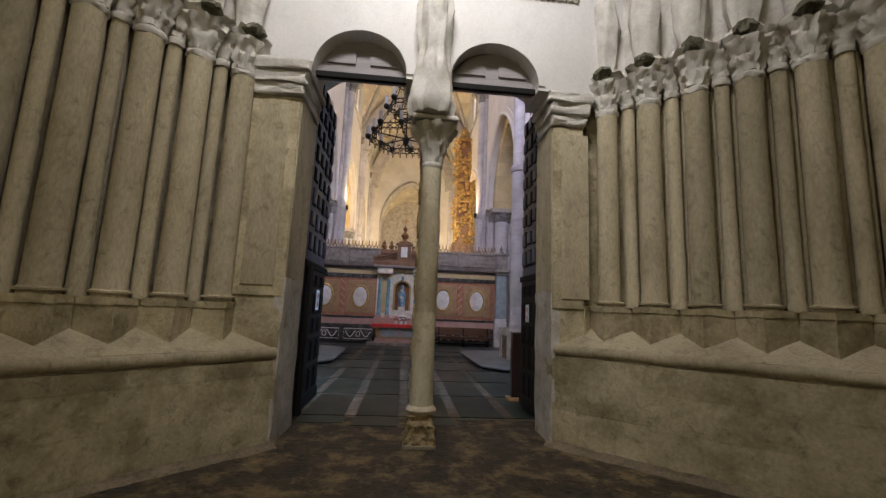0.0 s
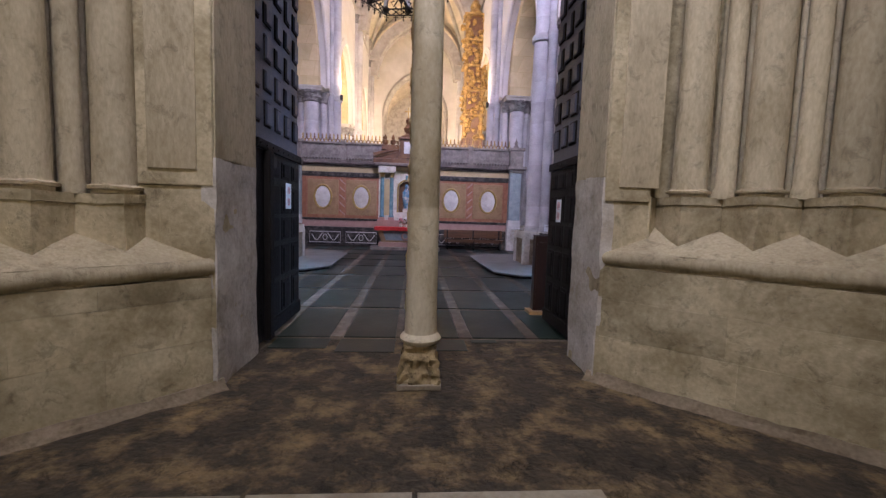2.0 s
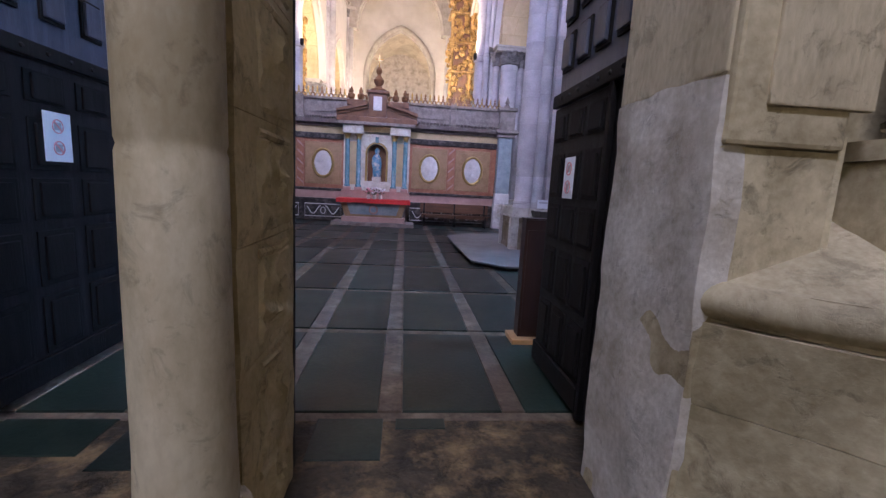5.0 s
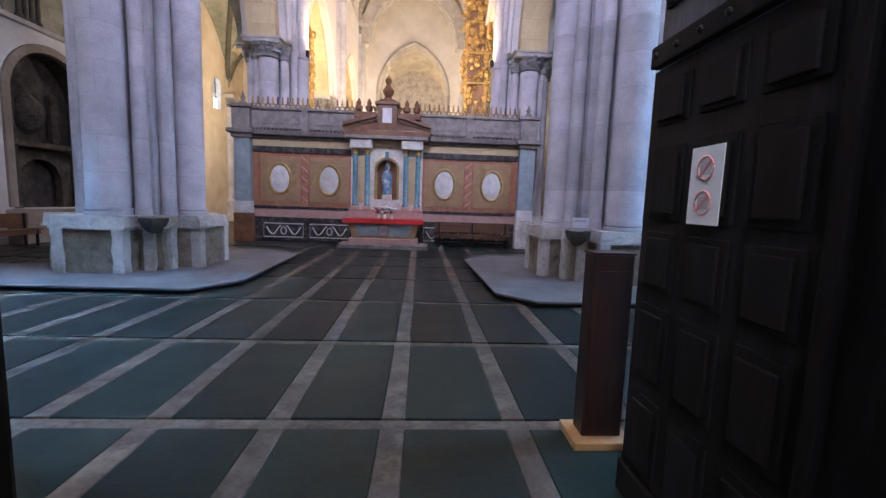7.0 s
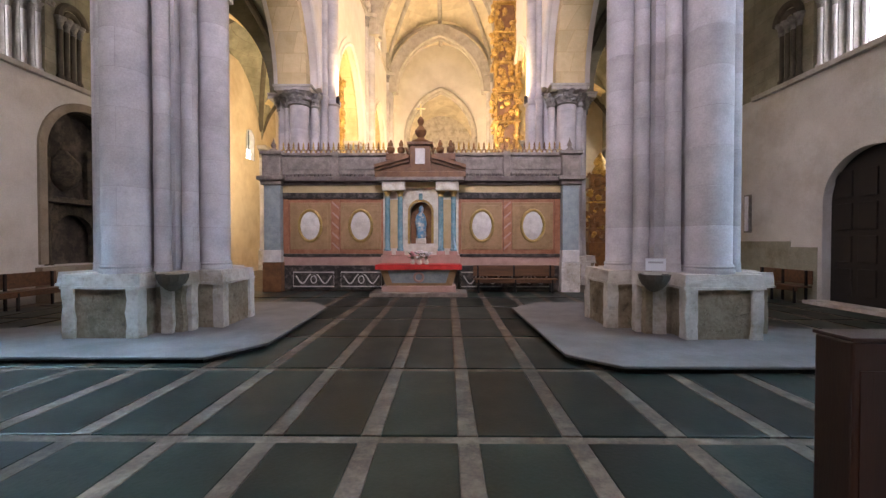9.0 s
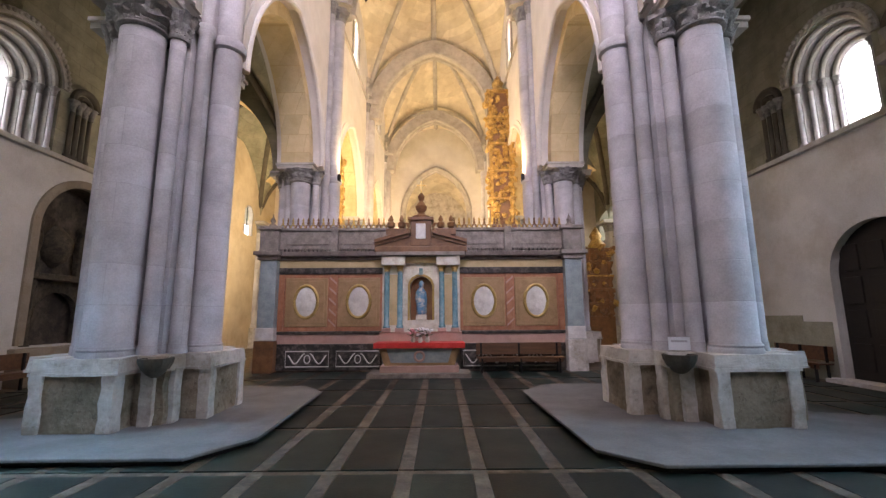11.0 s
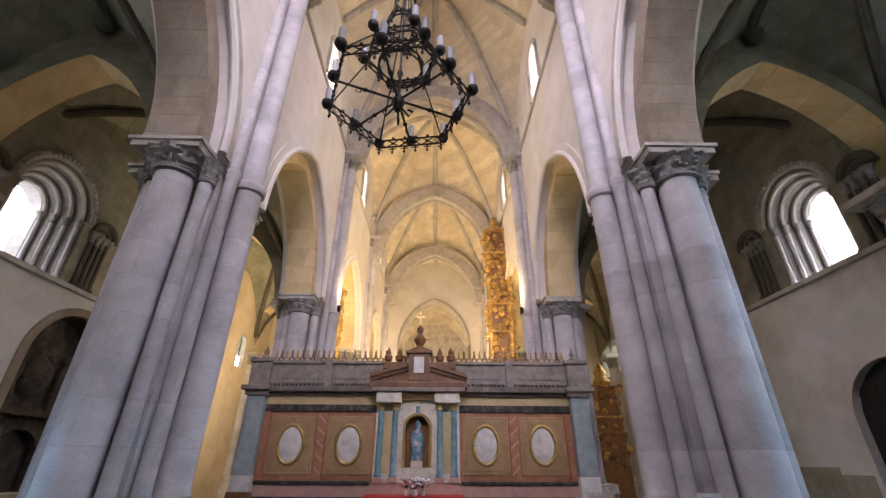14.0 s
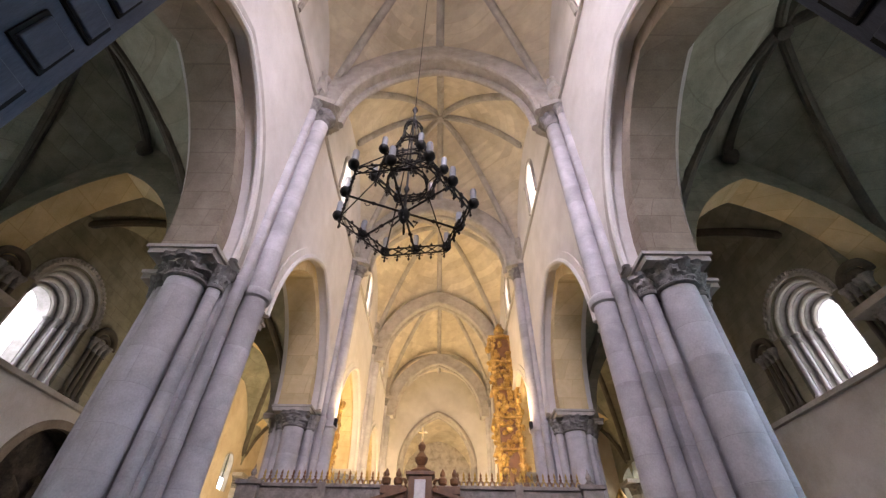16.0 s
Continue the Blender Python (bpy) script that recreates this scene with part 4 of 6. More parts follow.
    part("plinth", run(0, 4.2, 0.03, 0.03, 0, 1.04 + up, 20), PORTAL, portal, "rough worn limestone plinth")
    rg = random.Random(5 + sg)
    for r0, r1 in ((0.0, 0.44), (0.442, 0.8), (0.802, 1.04 + up)):
        s0 = 0.0
        while s0 < 4.1:
            s1 = min(4.2, s0 + 0.55 + 0.7 * rg.random())
            bm = bmesh.new()
            nn, mm = 8, 5
            grid = []
            for i in range(nn + 1):
                row = []
                for j in range(mm + 1):
                    s_, z_ = s0 + 0.0006 + (s1 - s0 - 0.0012) * i / nn, r0 + 0.0004 + (r1 - r0 - 0.0008) * j / mm
                    edge = 0.001 if i in (0, nn) or j in (0, mm) else 0.0
                    d_ = 0.004 + edge + 0.028 * noise.noise(Vector((s_ * 2.1, z_ * 2.6, sg * 3.0))) + 0.012 * noise.noise(Vector((s_ * 8, z_ * 8, sg)))
                    row.append(bm.verts.new((*P(s_, d_), z_)))
                grid.append(row)
            for i in range(nn):
                for j in range(mm):
                    bm.faces.new((grid[i][j], grid[i + 1][j], grid[i + 1][j + 1], grid[i][j + 1]))
            rim = [grid[i][0] for i in range(nn + 1)] + [grid[nn][j] for j in range(1, mm + 1)] + [grid[i][mm] for i in range(nn - 1, -1, -1)] + [grid[0][j] for j in range(mm - 1, 0, -1)]
            bk = [bm.verts.new(v.co + Vector((nxx * 0.05, nyy * 0.05, 0))) for v in rim]
            for i in range(len(rim)):
                bm.faces.new((rim[i], rim[(i + 1) % len(rim)], bk[(i + 1) % len(rim)], bk[i]))
            part("stone_block", bm, PORTAL, portal, smooth=True)
            s0 = s1
    bm = run(-0.1, 4.2, -0.1, -0.0, -0.01, 0.07, 60, soft=-0.03)
    rough(bm, 0.02, 5)
    part("plinth_foot", bm, FOOT, portal, smooth=True)
    part("ledge_bed", run(0.0, 4.2, 0.03, 0.03, 1.044 + up, 1.182 + up), PORTAL_SHAFT, portal)
    bm = bmesh.new()
    tube(bm, [(*P(-0.02 + 4.2 * i / 60, 0.055), 1.118 + up) for i in range(61)], 0.07, 14)
    rough(bm, 0.014, 4)
    rough(bm, 0.006, 14)
    part("ledge", bm, PORTAL_SHAFT, portal, "rounded stone ledge", smooth=True)
    bm = run(0.02, 4.2, 0.05, 0.56, 1.184 + up, 1.455 + up, 60)
    rough(bm, 0.008, 5)
    part("slope", bm, PORTAL_SHAFT, portal, "sloped weathering above the ledge", smooth=True)
    part("pedestal_wall", run(0.02, 4.2, 0.215 + pitch / 2, 0.215 + pitch / 2, 1.2 + up, 1.69 + up), PORTAL, portal)
    part("back_wall", run(0.3, 4.2, 0.68, 0.68, 1.4, 4.5), PORTAL, portal)
    bm = run(0.02, first - pitch / 2, 0.3, 0.3, 1.2 + up, 1.7 + up, 12)
    rough(bm, 0.01, 5)
    part("pedestal", bm, PORTAL, portal)
    for k in range(7):
        s = first + pitch * k
        h = pitch / 2
        # square block set with its arris forward, meeting the slope in a point, and its thin top course
        for nm, z0, z1, g in (("pedestal", 1.2, 1.625, 0.0), ("pedestal_course", 1.628, 1.7, 0.014)):
            bm = bmesh.new()
            rows = []
            for q in range(7):
                z_ = z0 + up + (z1 - z0) * q / 6
                row = [(s - h + 0.003, 1.0)]
                row += [(s - h + 0.003 + (h - 0.003) * i / 5, 0.2 - g + h - h * i / 5) for i in range(6)]
                row += [(s + (h - 0.003) * i / 5, 0.2 - g + h * i / 5) for i in range(1, 6)] + [(s + h - 0.003, 1.0)]
                rows.append([bm.verts.new((*P(*c), z_)) for c in row])
            m_ = len(rows[0])
            for r_, q_ in zip(rows, rows[1:]):
                for i in range(m_):
                    bm.faces.new((r_[i], r_[(i + 1) % m_], q_[(i + 1) % m_], q_[i]))
            bm.faces.new(rows[0])
            bm.faces.new(rows[-1])
            rough(bm, 0.012, 4, k + sg)
            rough(bm, 0.006, 14, k + sg)
            part(nm, bm, PORTAL, portal)
        cx, cy = P(s, 0.45)
        b0 = 1.7 + up
        bm = bmesh.new()
        lathe(bm, cx, cy, [(0.155, b0), (0.155, b0 + 0.03), (0.182, b0 + 0.036), (0.186, b0 + 0.056), (0.15, b0 + 0.07), (0.144, b0 + 0.09), (0.143, 2.4), (0.14, 3.2), (0.138, 4.42)], 24)
        rough(bm, 0.006, 6, k)
        part("column_shaft", bm, PORTAL_SHAFT, portal, smooth=True)
        bm = bmesh.new()
        prof, wob = carved(0.138, 0.24, 4.4, 4.86, 10, k + sg)
        lathe(bm, cx, cy, prof, 44, wob)
        rough(bm, 0.018, 17, k)
        part("column_capital", bm, PORTAL_PALE, portal, "carved leaf capital", smooth=True)
        for off, dd, rr in ((h, 0.52, 0.082), (h + 0.1, 0.62, 0.03), (h - 0.1, 0.62, 0.03)):
            cx2, cy2 = P(s + off, dd)
            bm = bmesh.new()
            lathe(bm, cx2, cy2, [(rr * 1.2, b0 - 0.01), (rr * 1.2, b0 + 0.05), (rr, b0 + 0.09), (rr, 3.0), (rr, 4.5)], 14)
            rough(bm, 0.005, 5, k)
            part("corner_roll", bm, PORTAL_SHAFT, portal, smooth=True)
        cx2, cy2 = P(s + h, 0.5)
        bm = bmesh.new()
        prof, wob = carved(0.085, 0.19, 4.46, 4.84, 8, k * 3 + sg)
        lathe(bm, cx2, cy2, prof, 26, wob)
        rough(bm, 0.016, 19, k)
        part("corner_capital", bm, PORTAL_PALE, portal, smooth=True)
        # figure bracket and carved canopy over each column
        bm = bmesh.new()
        lathe(bm, *P(s, 0.46), [(0.2, 4.88), (0.27, 4.96), (0.24, 5.0), (0.15, 5.06), (0.17, 5.35), (0.2, 5.7), (0.15, 6.1), (0.1, 6.25), (0.12, 6.4), (0.05, 6.5)], 36,
              lambda a, q: 1 + 0.22 * noise.noise(Vector((math.cos(a) * 2, math.sin(a) * 2, q * 1.3 + s))))
        rough(bm, 0.05, 8, k + sg)
        rough(bm, 0.02, 22, k)
        part("figure_block", bm, PORTAL_PALE, portal, "worn carved figure on a bracket", smooth=True)
        bm = bmesh.new()
        lathe(bm, *P(s + 0.02, 0.24), [(0.03, 4.88), (0.08, 4.9), (0.12, 4.95), (0.1, 5.02), (0.04, 5.06)], 18, lambda a, q: 1 + 0.4 * noise.noise(Vector((math.cos(a) * 2, math.sin(a) * 2, q + s))))
        rough(bm, 0.03, 12, k)
        part("bracket_roll", bm, MOSS, portal, "dark mossy hollow bracket", smooth=True)
    part("upper_flare", run(0.05, 4.2, 0.62, 0.62, 4.87, 10.2), PORTAL_PALE, portal)
# archivolts far above the doorway
for k in range(5):
    bm = bmesh.new()
    arch_roll(bm, along_x(5.35 - 0.36 * k, 0), PC, 2.1 + 0.36 * k, 6.6, 2.1 + 0.36 * k, 0.0, 0.16)
    part("archivolt", bm, PORTAL_PALE, portal, smooth=True)
# porch room behind the visitor
setting(part("wall_porch_west", B((-7.2, 7.8, -4.5, -4.2, 0, 10.4)), PORTAL), "stone wall behind the visitor", "wall")
setting(part("wall_porch_north", B((-7.5, -7.2, -4.5, 6.4, 0, 10.4)), PORTAL), "stone side wall of the porch", "wall")
setting(part("wall_porch_south", B((7.8, 8.1, -4.5, 6.4, 0, 10.4)), PORTAL), "stone side wall of the porch", "wall")
setting(part("ceiling_porch", B((-7.5, 8.1, -4.5, 6.4, 10.4, 10.7)), PORTAL), "ceiling of the porch", "ceiling")


# ---------------------------------------------------------------- windows of the aisles
def aisle_window(x, sg, c=16.95):
    """A splayed round-headed window with nook shafts; sg points out of the church."""
    w = thing("window_aisle", "deep round-headed romanesque window with nook shafts and stepped arches", "window", kind="structure", group="aisle windows")
    for k in range(4):
        a = 1.12 - 0.15 * k
        d0, d1 = x + sg * (0.02 + 0.24 * k), x + sg * 1.28
        bm = bmesh.new()
        arch_band(bm, along_y(d0 + sg * 0.12, d1), c, a, 8.0, a, -0.15, 0.01, legs=1.9)
        part("stepped_order", bm, WINDOW_STONE, w)
        bm = bmesh.new()
        arch_roll(bm, along_y(d0 + sg * 0.09, 0), c, a, 8.0, a, -0.075, 0.07)
        part("arch_roll", bm, RIB, w, smooth=True)
        for q in (-1, 1):
            bm = bmesh.new()
            lathe(bm, d0 + sg * 0.09, c + q * (a - 0.075), [(0.1, 6.15), (0.1, 6.22), (0.062, 6.27), (0.062, 7.72)], 12)
            part("nook_shaft", bm, STONE, w, smooth=True)
            bm = bmesh.new()
            prof, wob = carved(0.062, 0.12, 7.7, 7.96, 6, k + q)
            lathe(bm, d0 + sg * 0.09, c + q * (a - 0.075), prof, 14, wob)
            part("nook_capital", bm, CAPITAL, w, smooth=True)
    bm = bmesh.new()
    arch_band(bm, along_y(x - sg * 0.07, x + sg * 0.02), c, 1.12, 8.0, 1.12, 0.02, 0.22)
    part("hood", bm, RIB, w)
    for i in range(27):
        t = math.pi * (i + 0.5) / 27
        bm = bmesh.new()
        lathe(bm, x - sg * 0.09, c + 1.27 * math.cos(t), [(0.03, 8.0 + 1.27 * math.sin(t) - 0.06), (0.062, 8.0 + 1.27 * math.sin(t)), (0.03, 8.0 + 1.27 * math.sin(t) + 0.06)], 7)
        part("billet", bm, RIB, w)
    x0, x1 = sorted((x - sg * 0.12, x + sg * 0.03))
    part("sill_course", B((x0, x1, c - 3.4, c + 3.2, 5.98, 6.12), bevel=0.02), RIB, w)
    # blind niches with clustered shafts to both sides
    for q in (-1, 1):
        for k in range(4):
            yy = c + q * (1.5 + 0.21 * k)
            bm = bmesh.new()
            lathe(bm, x - sg * (0.05 - 0.012 * k), yy, [(0.1, 6.12), (0.1, 6.2), (0.06, 6.26), (0.06, 7.5)], 12)
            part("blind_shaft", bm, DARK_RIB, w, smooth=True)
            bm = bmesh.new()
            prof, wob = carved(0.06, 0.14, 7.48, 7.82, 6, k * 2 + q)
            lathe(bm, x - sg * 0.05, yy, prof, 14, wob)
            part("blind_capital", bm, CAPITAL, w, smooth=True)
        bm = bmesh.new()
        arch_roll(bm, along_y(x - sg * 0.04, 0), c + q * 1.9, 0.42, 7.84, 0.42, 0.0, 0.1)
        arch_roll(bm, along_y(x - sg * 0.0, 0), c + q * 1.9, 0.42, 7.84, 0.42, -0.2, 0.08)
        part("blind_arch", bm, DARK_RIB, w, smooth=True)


aisle_window(NORTH, -1)
aisle_window(SOUTH, 1)

# ---- south door in its arched recess
d = thing("door_south", "dark arched wooden door deep in the south wall", "door", kind="structure")
bm = bmesh.new()
wall(bm, along_y(SOUTH + 0.25, SOUTH + 0.35), 15.2, 17.8, 0, 3.9)
part("door_leaf", bm, SHADOW, d)
for yy in (15.6, 16.2, 16.8, 17.4):
    for zz in (0.3, 1.1, 1.9, 2.7):
        part("door_panel", B((SOUTH + 0.21, SOUTH + 0.26, yy - 0.22, yy + 0.22, zz, zz + 0.65), bevel=0.015), SHADOW, d)
bm = bmesh.new()
arch_band(bm, along_y(SOUTH - 0.004, SOUTH + 0.06), 16.5, 1.25, 2.6, 1.25, -0.03, 0.05, legs=2.6)
part("door_surround", bm, AISLE_WALL, d)

part("threshold", B((SOUTH - 0.35, SOUTH + 0.2, 15.1, 17.9, 0, 0.1), bevel=0.015), BASE_STONE, d)
DADO = noisy("damp_olive_plaster", (0.25, 0.245, 0.18), (0.39, 0.38, 0.29), 1.6, 25, 0.92, 0.2, (0.16, 0.15, 0.09), 1.0, 0.7)
bm = B((SOUTH - 0.014, SOUTH - 0.002, 17.85, 18.7, 0, 1.46), (SOUTH - 0.018, SOUTH - 0.002, 18.702, 24.0, 0, 1.62))
setting(part("wall_dado_south", bm, DADO), "damp olive-stained plaster low on the aisle wall", "wall")

# ---- north wall tomb recess with its aged painting
t = thing("tomb_recess", "arched wall tomb with a dark aged painting above a carved niche", "wall tomb")
bm = bmesh.new()
wall(bm, along_y(NORTH - 0.75, NORTH - 0.65), 17.7, 21.0, 0.9, 5.7)
part("painting", bm, FRESCO, t, "dark flaking painted panel")
bm = bmesh.new()
arch_band(bm, along_y(NORTH - 0.1, NORTH + 0.07), 19.35, 1.4, 4.1, 1.4, -0.06, 0.16, legs=3.1)
part("recess_frame", bm, PANEL_STONE, t)
part("shelf", B((NORTH - 0.7, NORTH + 0.02, 17.97, 20.73, 2.7, 2.86), bevel=0.02), NEAR_BLACK, t)
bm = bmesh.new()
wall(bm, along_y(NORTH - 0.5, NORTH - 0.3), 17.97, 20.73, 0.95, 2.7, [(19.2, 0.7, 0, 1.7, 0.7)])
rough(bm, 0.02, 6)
part("niche_front", bm, NEAR_BLACK, t)
for q in (-1.05, 1.0):
    bm = bmesh.new()
    lathe(bm, NORTH - 0.2, 19.3 + q, [(0.14, 0.96), (0.14, 1.05), (0.08, 1.12), (0.08, 2.4), (0.15, 2.66)], 12)
    part("niche_colonnette", bm, NEAR_BLACK, t, smooth=True)
bm = bmesh.new()
lathe(bm, NORTH - 0.6, 19.2, [(0.05, 3.1), (0.3, 3.3), (0.42, 3.6), (0.36, 3.95), (0.1, 4.3)], 14, lambda a, k: 1 + 0.3 * noise.noise(Vector((a * 2, k, 3))))
part("carved_shield", bm, NEAR_BLACK, t, smooth=True)
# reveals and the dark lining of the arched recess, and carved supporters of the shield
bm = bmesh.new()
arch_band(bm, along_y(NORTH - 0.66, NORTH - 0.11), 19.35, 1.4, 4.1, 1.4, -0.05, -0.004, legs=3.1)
part("recess_lining", bm, NEAR_BLACK, t)
for q in (-0.72, 0.72):
    bm = bmesh.new()
    lathe(bm, NORTH - 0.52, 19.25 + q, [(0.1, 2.9), (0.16, 3.1), (0.12, 3.5), (0.18, 3.8), (0.1, 4.15), (0.13, 4.3), (0.04, 4.45)], 12, lambda a, k: 1 + 0.35 * noise.noise(Vector((a * 2, k, q))))
    part("carved_supporter", bm, NEAR_BLACK, t, smooth=True)
part("bench_ledge", B((NORTH - 0.02, NORTH + 0.42, 17.7, 22, 0, 0.5), (NORTH - 0.02, NORTH + 0.2, 17.7, 20.3, 0.5, 0.93), bevel=0.02), PANEL_STONE, t)


# ---------------------------------------------------------------- trumeau with its figure
tr = thing("trumeau", "slender worn marble column on a carved base between the two doorways", "column", (0.33, 5.68, 0))
bm = B((-0.2, 0.19, -0.2, 0.2, 0, 0.055), bevel=0.012)
bmesh.ops.subdivide_edges(bm, edges=bm.edges, cuts=4, use_grid_fill=True)
rough(bm, 0.012, 11)
part("base_slab", bm, PANEL_STONE, tr)
bm = bmesh.new()
prism(bm, [(-0.185, -0.185), (0.175, -0.185), (0.175, 0.185), (-0.185, 0.185)], 0.055, 0.39, 0.76)
bmesh.ops.subdivide_edges(bm, edges=bm.edges, cuts=17, use_grid_fill=True)
HOLLOWS = [(u, z) for z, us in ((0.235, (-0.11, 0.0, 0.1)), (0.095, (-0.13, 0.05, 0.13))) for u in us]
for v in bm.verts:
    if 0.06 < v.co.z < 0.38:
        # drilled hollows in two rows, swelling worn carving between them
        f = 0.0
        for u, z in HOLLOWS:
            for w in (v.co.x, v.co.y):
                if abs(w) < 0.15:
                    f = max(f, math.exp(-((w - u) / 0.032) ** 2 - ((v.co.z - z) / 0.022) ** 2))
        swell = 0.1 * math.sin((v.co.z - 0.055) * 40) - 0.38 * f
        v.co.x *= 1 + swell
        v.co.y *= 1 + swell
rough(bm, 0.02, 12)
rough(bm, 0.01, 34)
part("carved_base", bm, WORN_BASE, tr, "battered base with carved hollows", smooth=True)
bm = bmesh.new()
lathe(bm, 0, 0, [(0.15, 0.38), (0.182, 0.405), (0.19, 0.43), (0.175, 0.455), (0.15, 0.48), (0.142, 0.7), (0.14, 1.2), (0.138, 1.58), (0.132, 1.6), (0.137, 1.62), (0.135, 2.1), (0.134, 2.6), (0.128, 3.5)], 28)
rough(bm, 0.006, 5)
part("shaft", bm, TRUMEAU, tr, smooth=True)
bm = bmesh.new()
prof, wob = carved(0.126, 0.29, 3.48, 4.05, 8, 5)
lathe(bm, 0, 0, prof, 36, wob)
part("capital", bm, PORTAL_PALE, tr, "carved grey capital", smooth=True)
# stone pier behind the column, moulded in courses, and the dark stop post of the doors
zc = [0.0, 0.4, 0.86, 1.3, 1.74, 2.2, 2.62, 3.1, 3.54, 4.0, 4.4, 4.74]
for i in range(11):
    bm = B((-0.12, 0.125, 0.1, 0.785, zc[i], zc[i + 1] - 0.003))
    bmesh.ops.subdivide_edges(bm, edges=bm.edges, cuts=9, use_grid_fill=True)
    for v in bm.verts:
        e = 1.0 if zc[i] + 0.01 < v.co.z < zc[i + 1] - 0.01 else 0.25
        v.co += noise.noise_vector(Vector((v.co.x * 5, v.co.y * 5, v.co.z * 5 + 0.3 * i))) * 0.009 * e
    part("pier_course", bm, PIER_RELIEF, tr, smooth=False)
    # carved panel with ledge and a knotted flower on each face
    for sg in (-1, 1):
        zm, hh = (zc[i] + zc[i + 1]) / 2, (zc[i + 1] - zc[i]) / 2
        for pts, r_ in (([(sg * 0.12, 0.3, zc[i + 1] - 0.05), (sg * 0.126, 0.5, zc[i + 1] - 0.058), (sg * 0.119, 0.69, zc[i + 1] - 0.05)], 0.02),
                        ([(sg * 0.12, 0.32, zm - hh * 0.55), (sg * 0.124, 0.52, zm - hh * 0.62), (sg * 0.119, 0.68, zm - hh * 0.5)], 0.013)):
            bm = bmesh.new()
            tube(bm, pts, r_, 8)
            rough(bm, 0.012, 16, i)
            part("relief_ledge", bm, PIER_RELIEF, tr, smooth=True)
        bm = bmesh.new()
        ny, nz = 26, 20
        grid = []
        for u in range(ny + 1):
            row = []
            for w in range(nz + 1):
                y_, z_ = 0.3 + 0.4 * u / ny, zc[i] + 0.02 + (zc[i + 1] - zc[i] - 0.08) * w / nz
                dy, dz = y_ - 0.52 + 0.03 * math.sin(i), z_ - zm
                r_, an = math.hypot(dy, dz), math.atan2(dz, dy)
                curl = math.sin(3 * an + 46 * r_ + i * 1.3 * sg) * math.exp(-(r_ / 0.17) ** 2)
                leaf_ = 0.7 * math.sin(24 * y_ + 5 * math.sin(17 * z_ + i)) * math.sin(21 * z_ + 1.4 * i)
                wear = noise.noise(Vector((y_ * 9, z_ * 9, i + sg)))
                rim_ = 0 if u in (0, ny) or w in (0, nz) else 1
                dep = 0.116 + rim_ * max(0.0, 0.016 + 0.026 * max(0, curl) + 0.018 * max(0, leaf_) + 0.008 * wear)
                row.append(bm.verts.new((sg * dep, y_, z_)))
            grid.append(row)
        for u in range(ny):
            for w in range(nz):
                bm.faces.new((grid[u][w], grid[u + 1][w], grid[u + 1][w + 1], grid[u][w + 1]))
        part("relief_flower", bm, PIER_RELIEF, tr, smooth=True)
part("stop_post", B((-0.12, 0.12, 0.79, 0.855, 0.0, 4.75), bevel=0.01), SHADOW, tr, "dark wooden stop post")
bm = B((-0.3, 0.3, -0.3, 0.3, 4.06, 4.14), bevel=0.03)
rough(bm, 0.02, 9)
part("bracket", bm, PORTAL_PALE, tr)
bm = bmesh.new()
def folds(a, k):
    t = k / 26
    fold = (0.1 * math.sin(7 * a + 5 * t) + 0.05 * math.sin(13 * a - 9 * t)) * (1 if t < 0.72 else 0.3)
    return 1 + fold + 0.14 * noise.noise(Vector((math.cos(a) * 2, math.sin(a) * 2, t * 9)))


outline = ((0, 0.24), (0.06, 0.29), (0.2, 0.25), (0.4, 0.2), (0.56, 0.23), (0.66, 0.25), (0.74, 0.22), (0.8, 0.09), (0.86, 0.12), (0.93, 0.12), (1.0, 0.03))
prof = []
for k in range(27):
    t = k / 26
    (t0, r0), (t1, r1) = next(q for q in zip(outline, outline[1:]) if q[0][0] <= t <= q[1][0])
    prof.append((r0 + (r1 - r0) * (t - t0) / (t1 - t0), 4.14 + 2.3 * t))
lathe(bm, 0.27, 5.5, prof, 48, folds)
rough(bm, 0.02, 9)
tagged(part("stone_statue", bm, PORTAL_PALE, smooth=True), "weathered standing stone figure on the trumeau", "statue")


# ---------------------------------------------------------------- door leaves
PANEL_UP = link_mesh("panel", B((0, 0.03, -0.1, 0.1, -0.13, 0.13), bevel=0.012), DOOR_FACE)
# flat dark ring standing in for the shaded groove round each panel
PANEL_GROOVE = link_mesh("panel_groove_shade", B((0, 0.016, -0.125, 0.125, -0.155, 0.155)), DARK_WOOD)
PANEL_LOW = link_mesh("panel", B((0, 0.012, -0.13, 0.13, -0.2, 0.2), (0.012, 0.03, -0.095, 0.095, -0.16, 0.16), bevel=0.008), DARK_WOOD)
STUD = bmesh.new()
bmesh.ops.create_icosphere(STUD, subdivisions=1, radius=0.018)
STUD = link_mesh("stud", STUD, IRON)


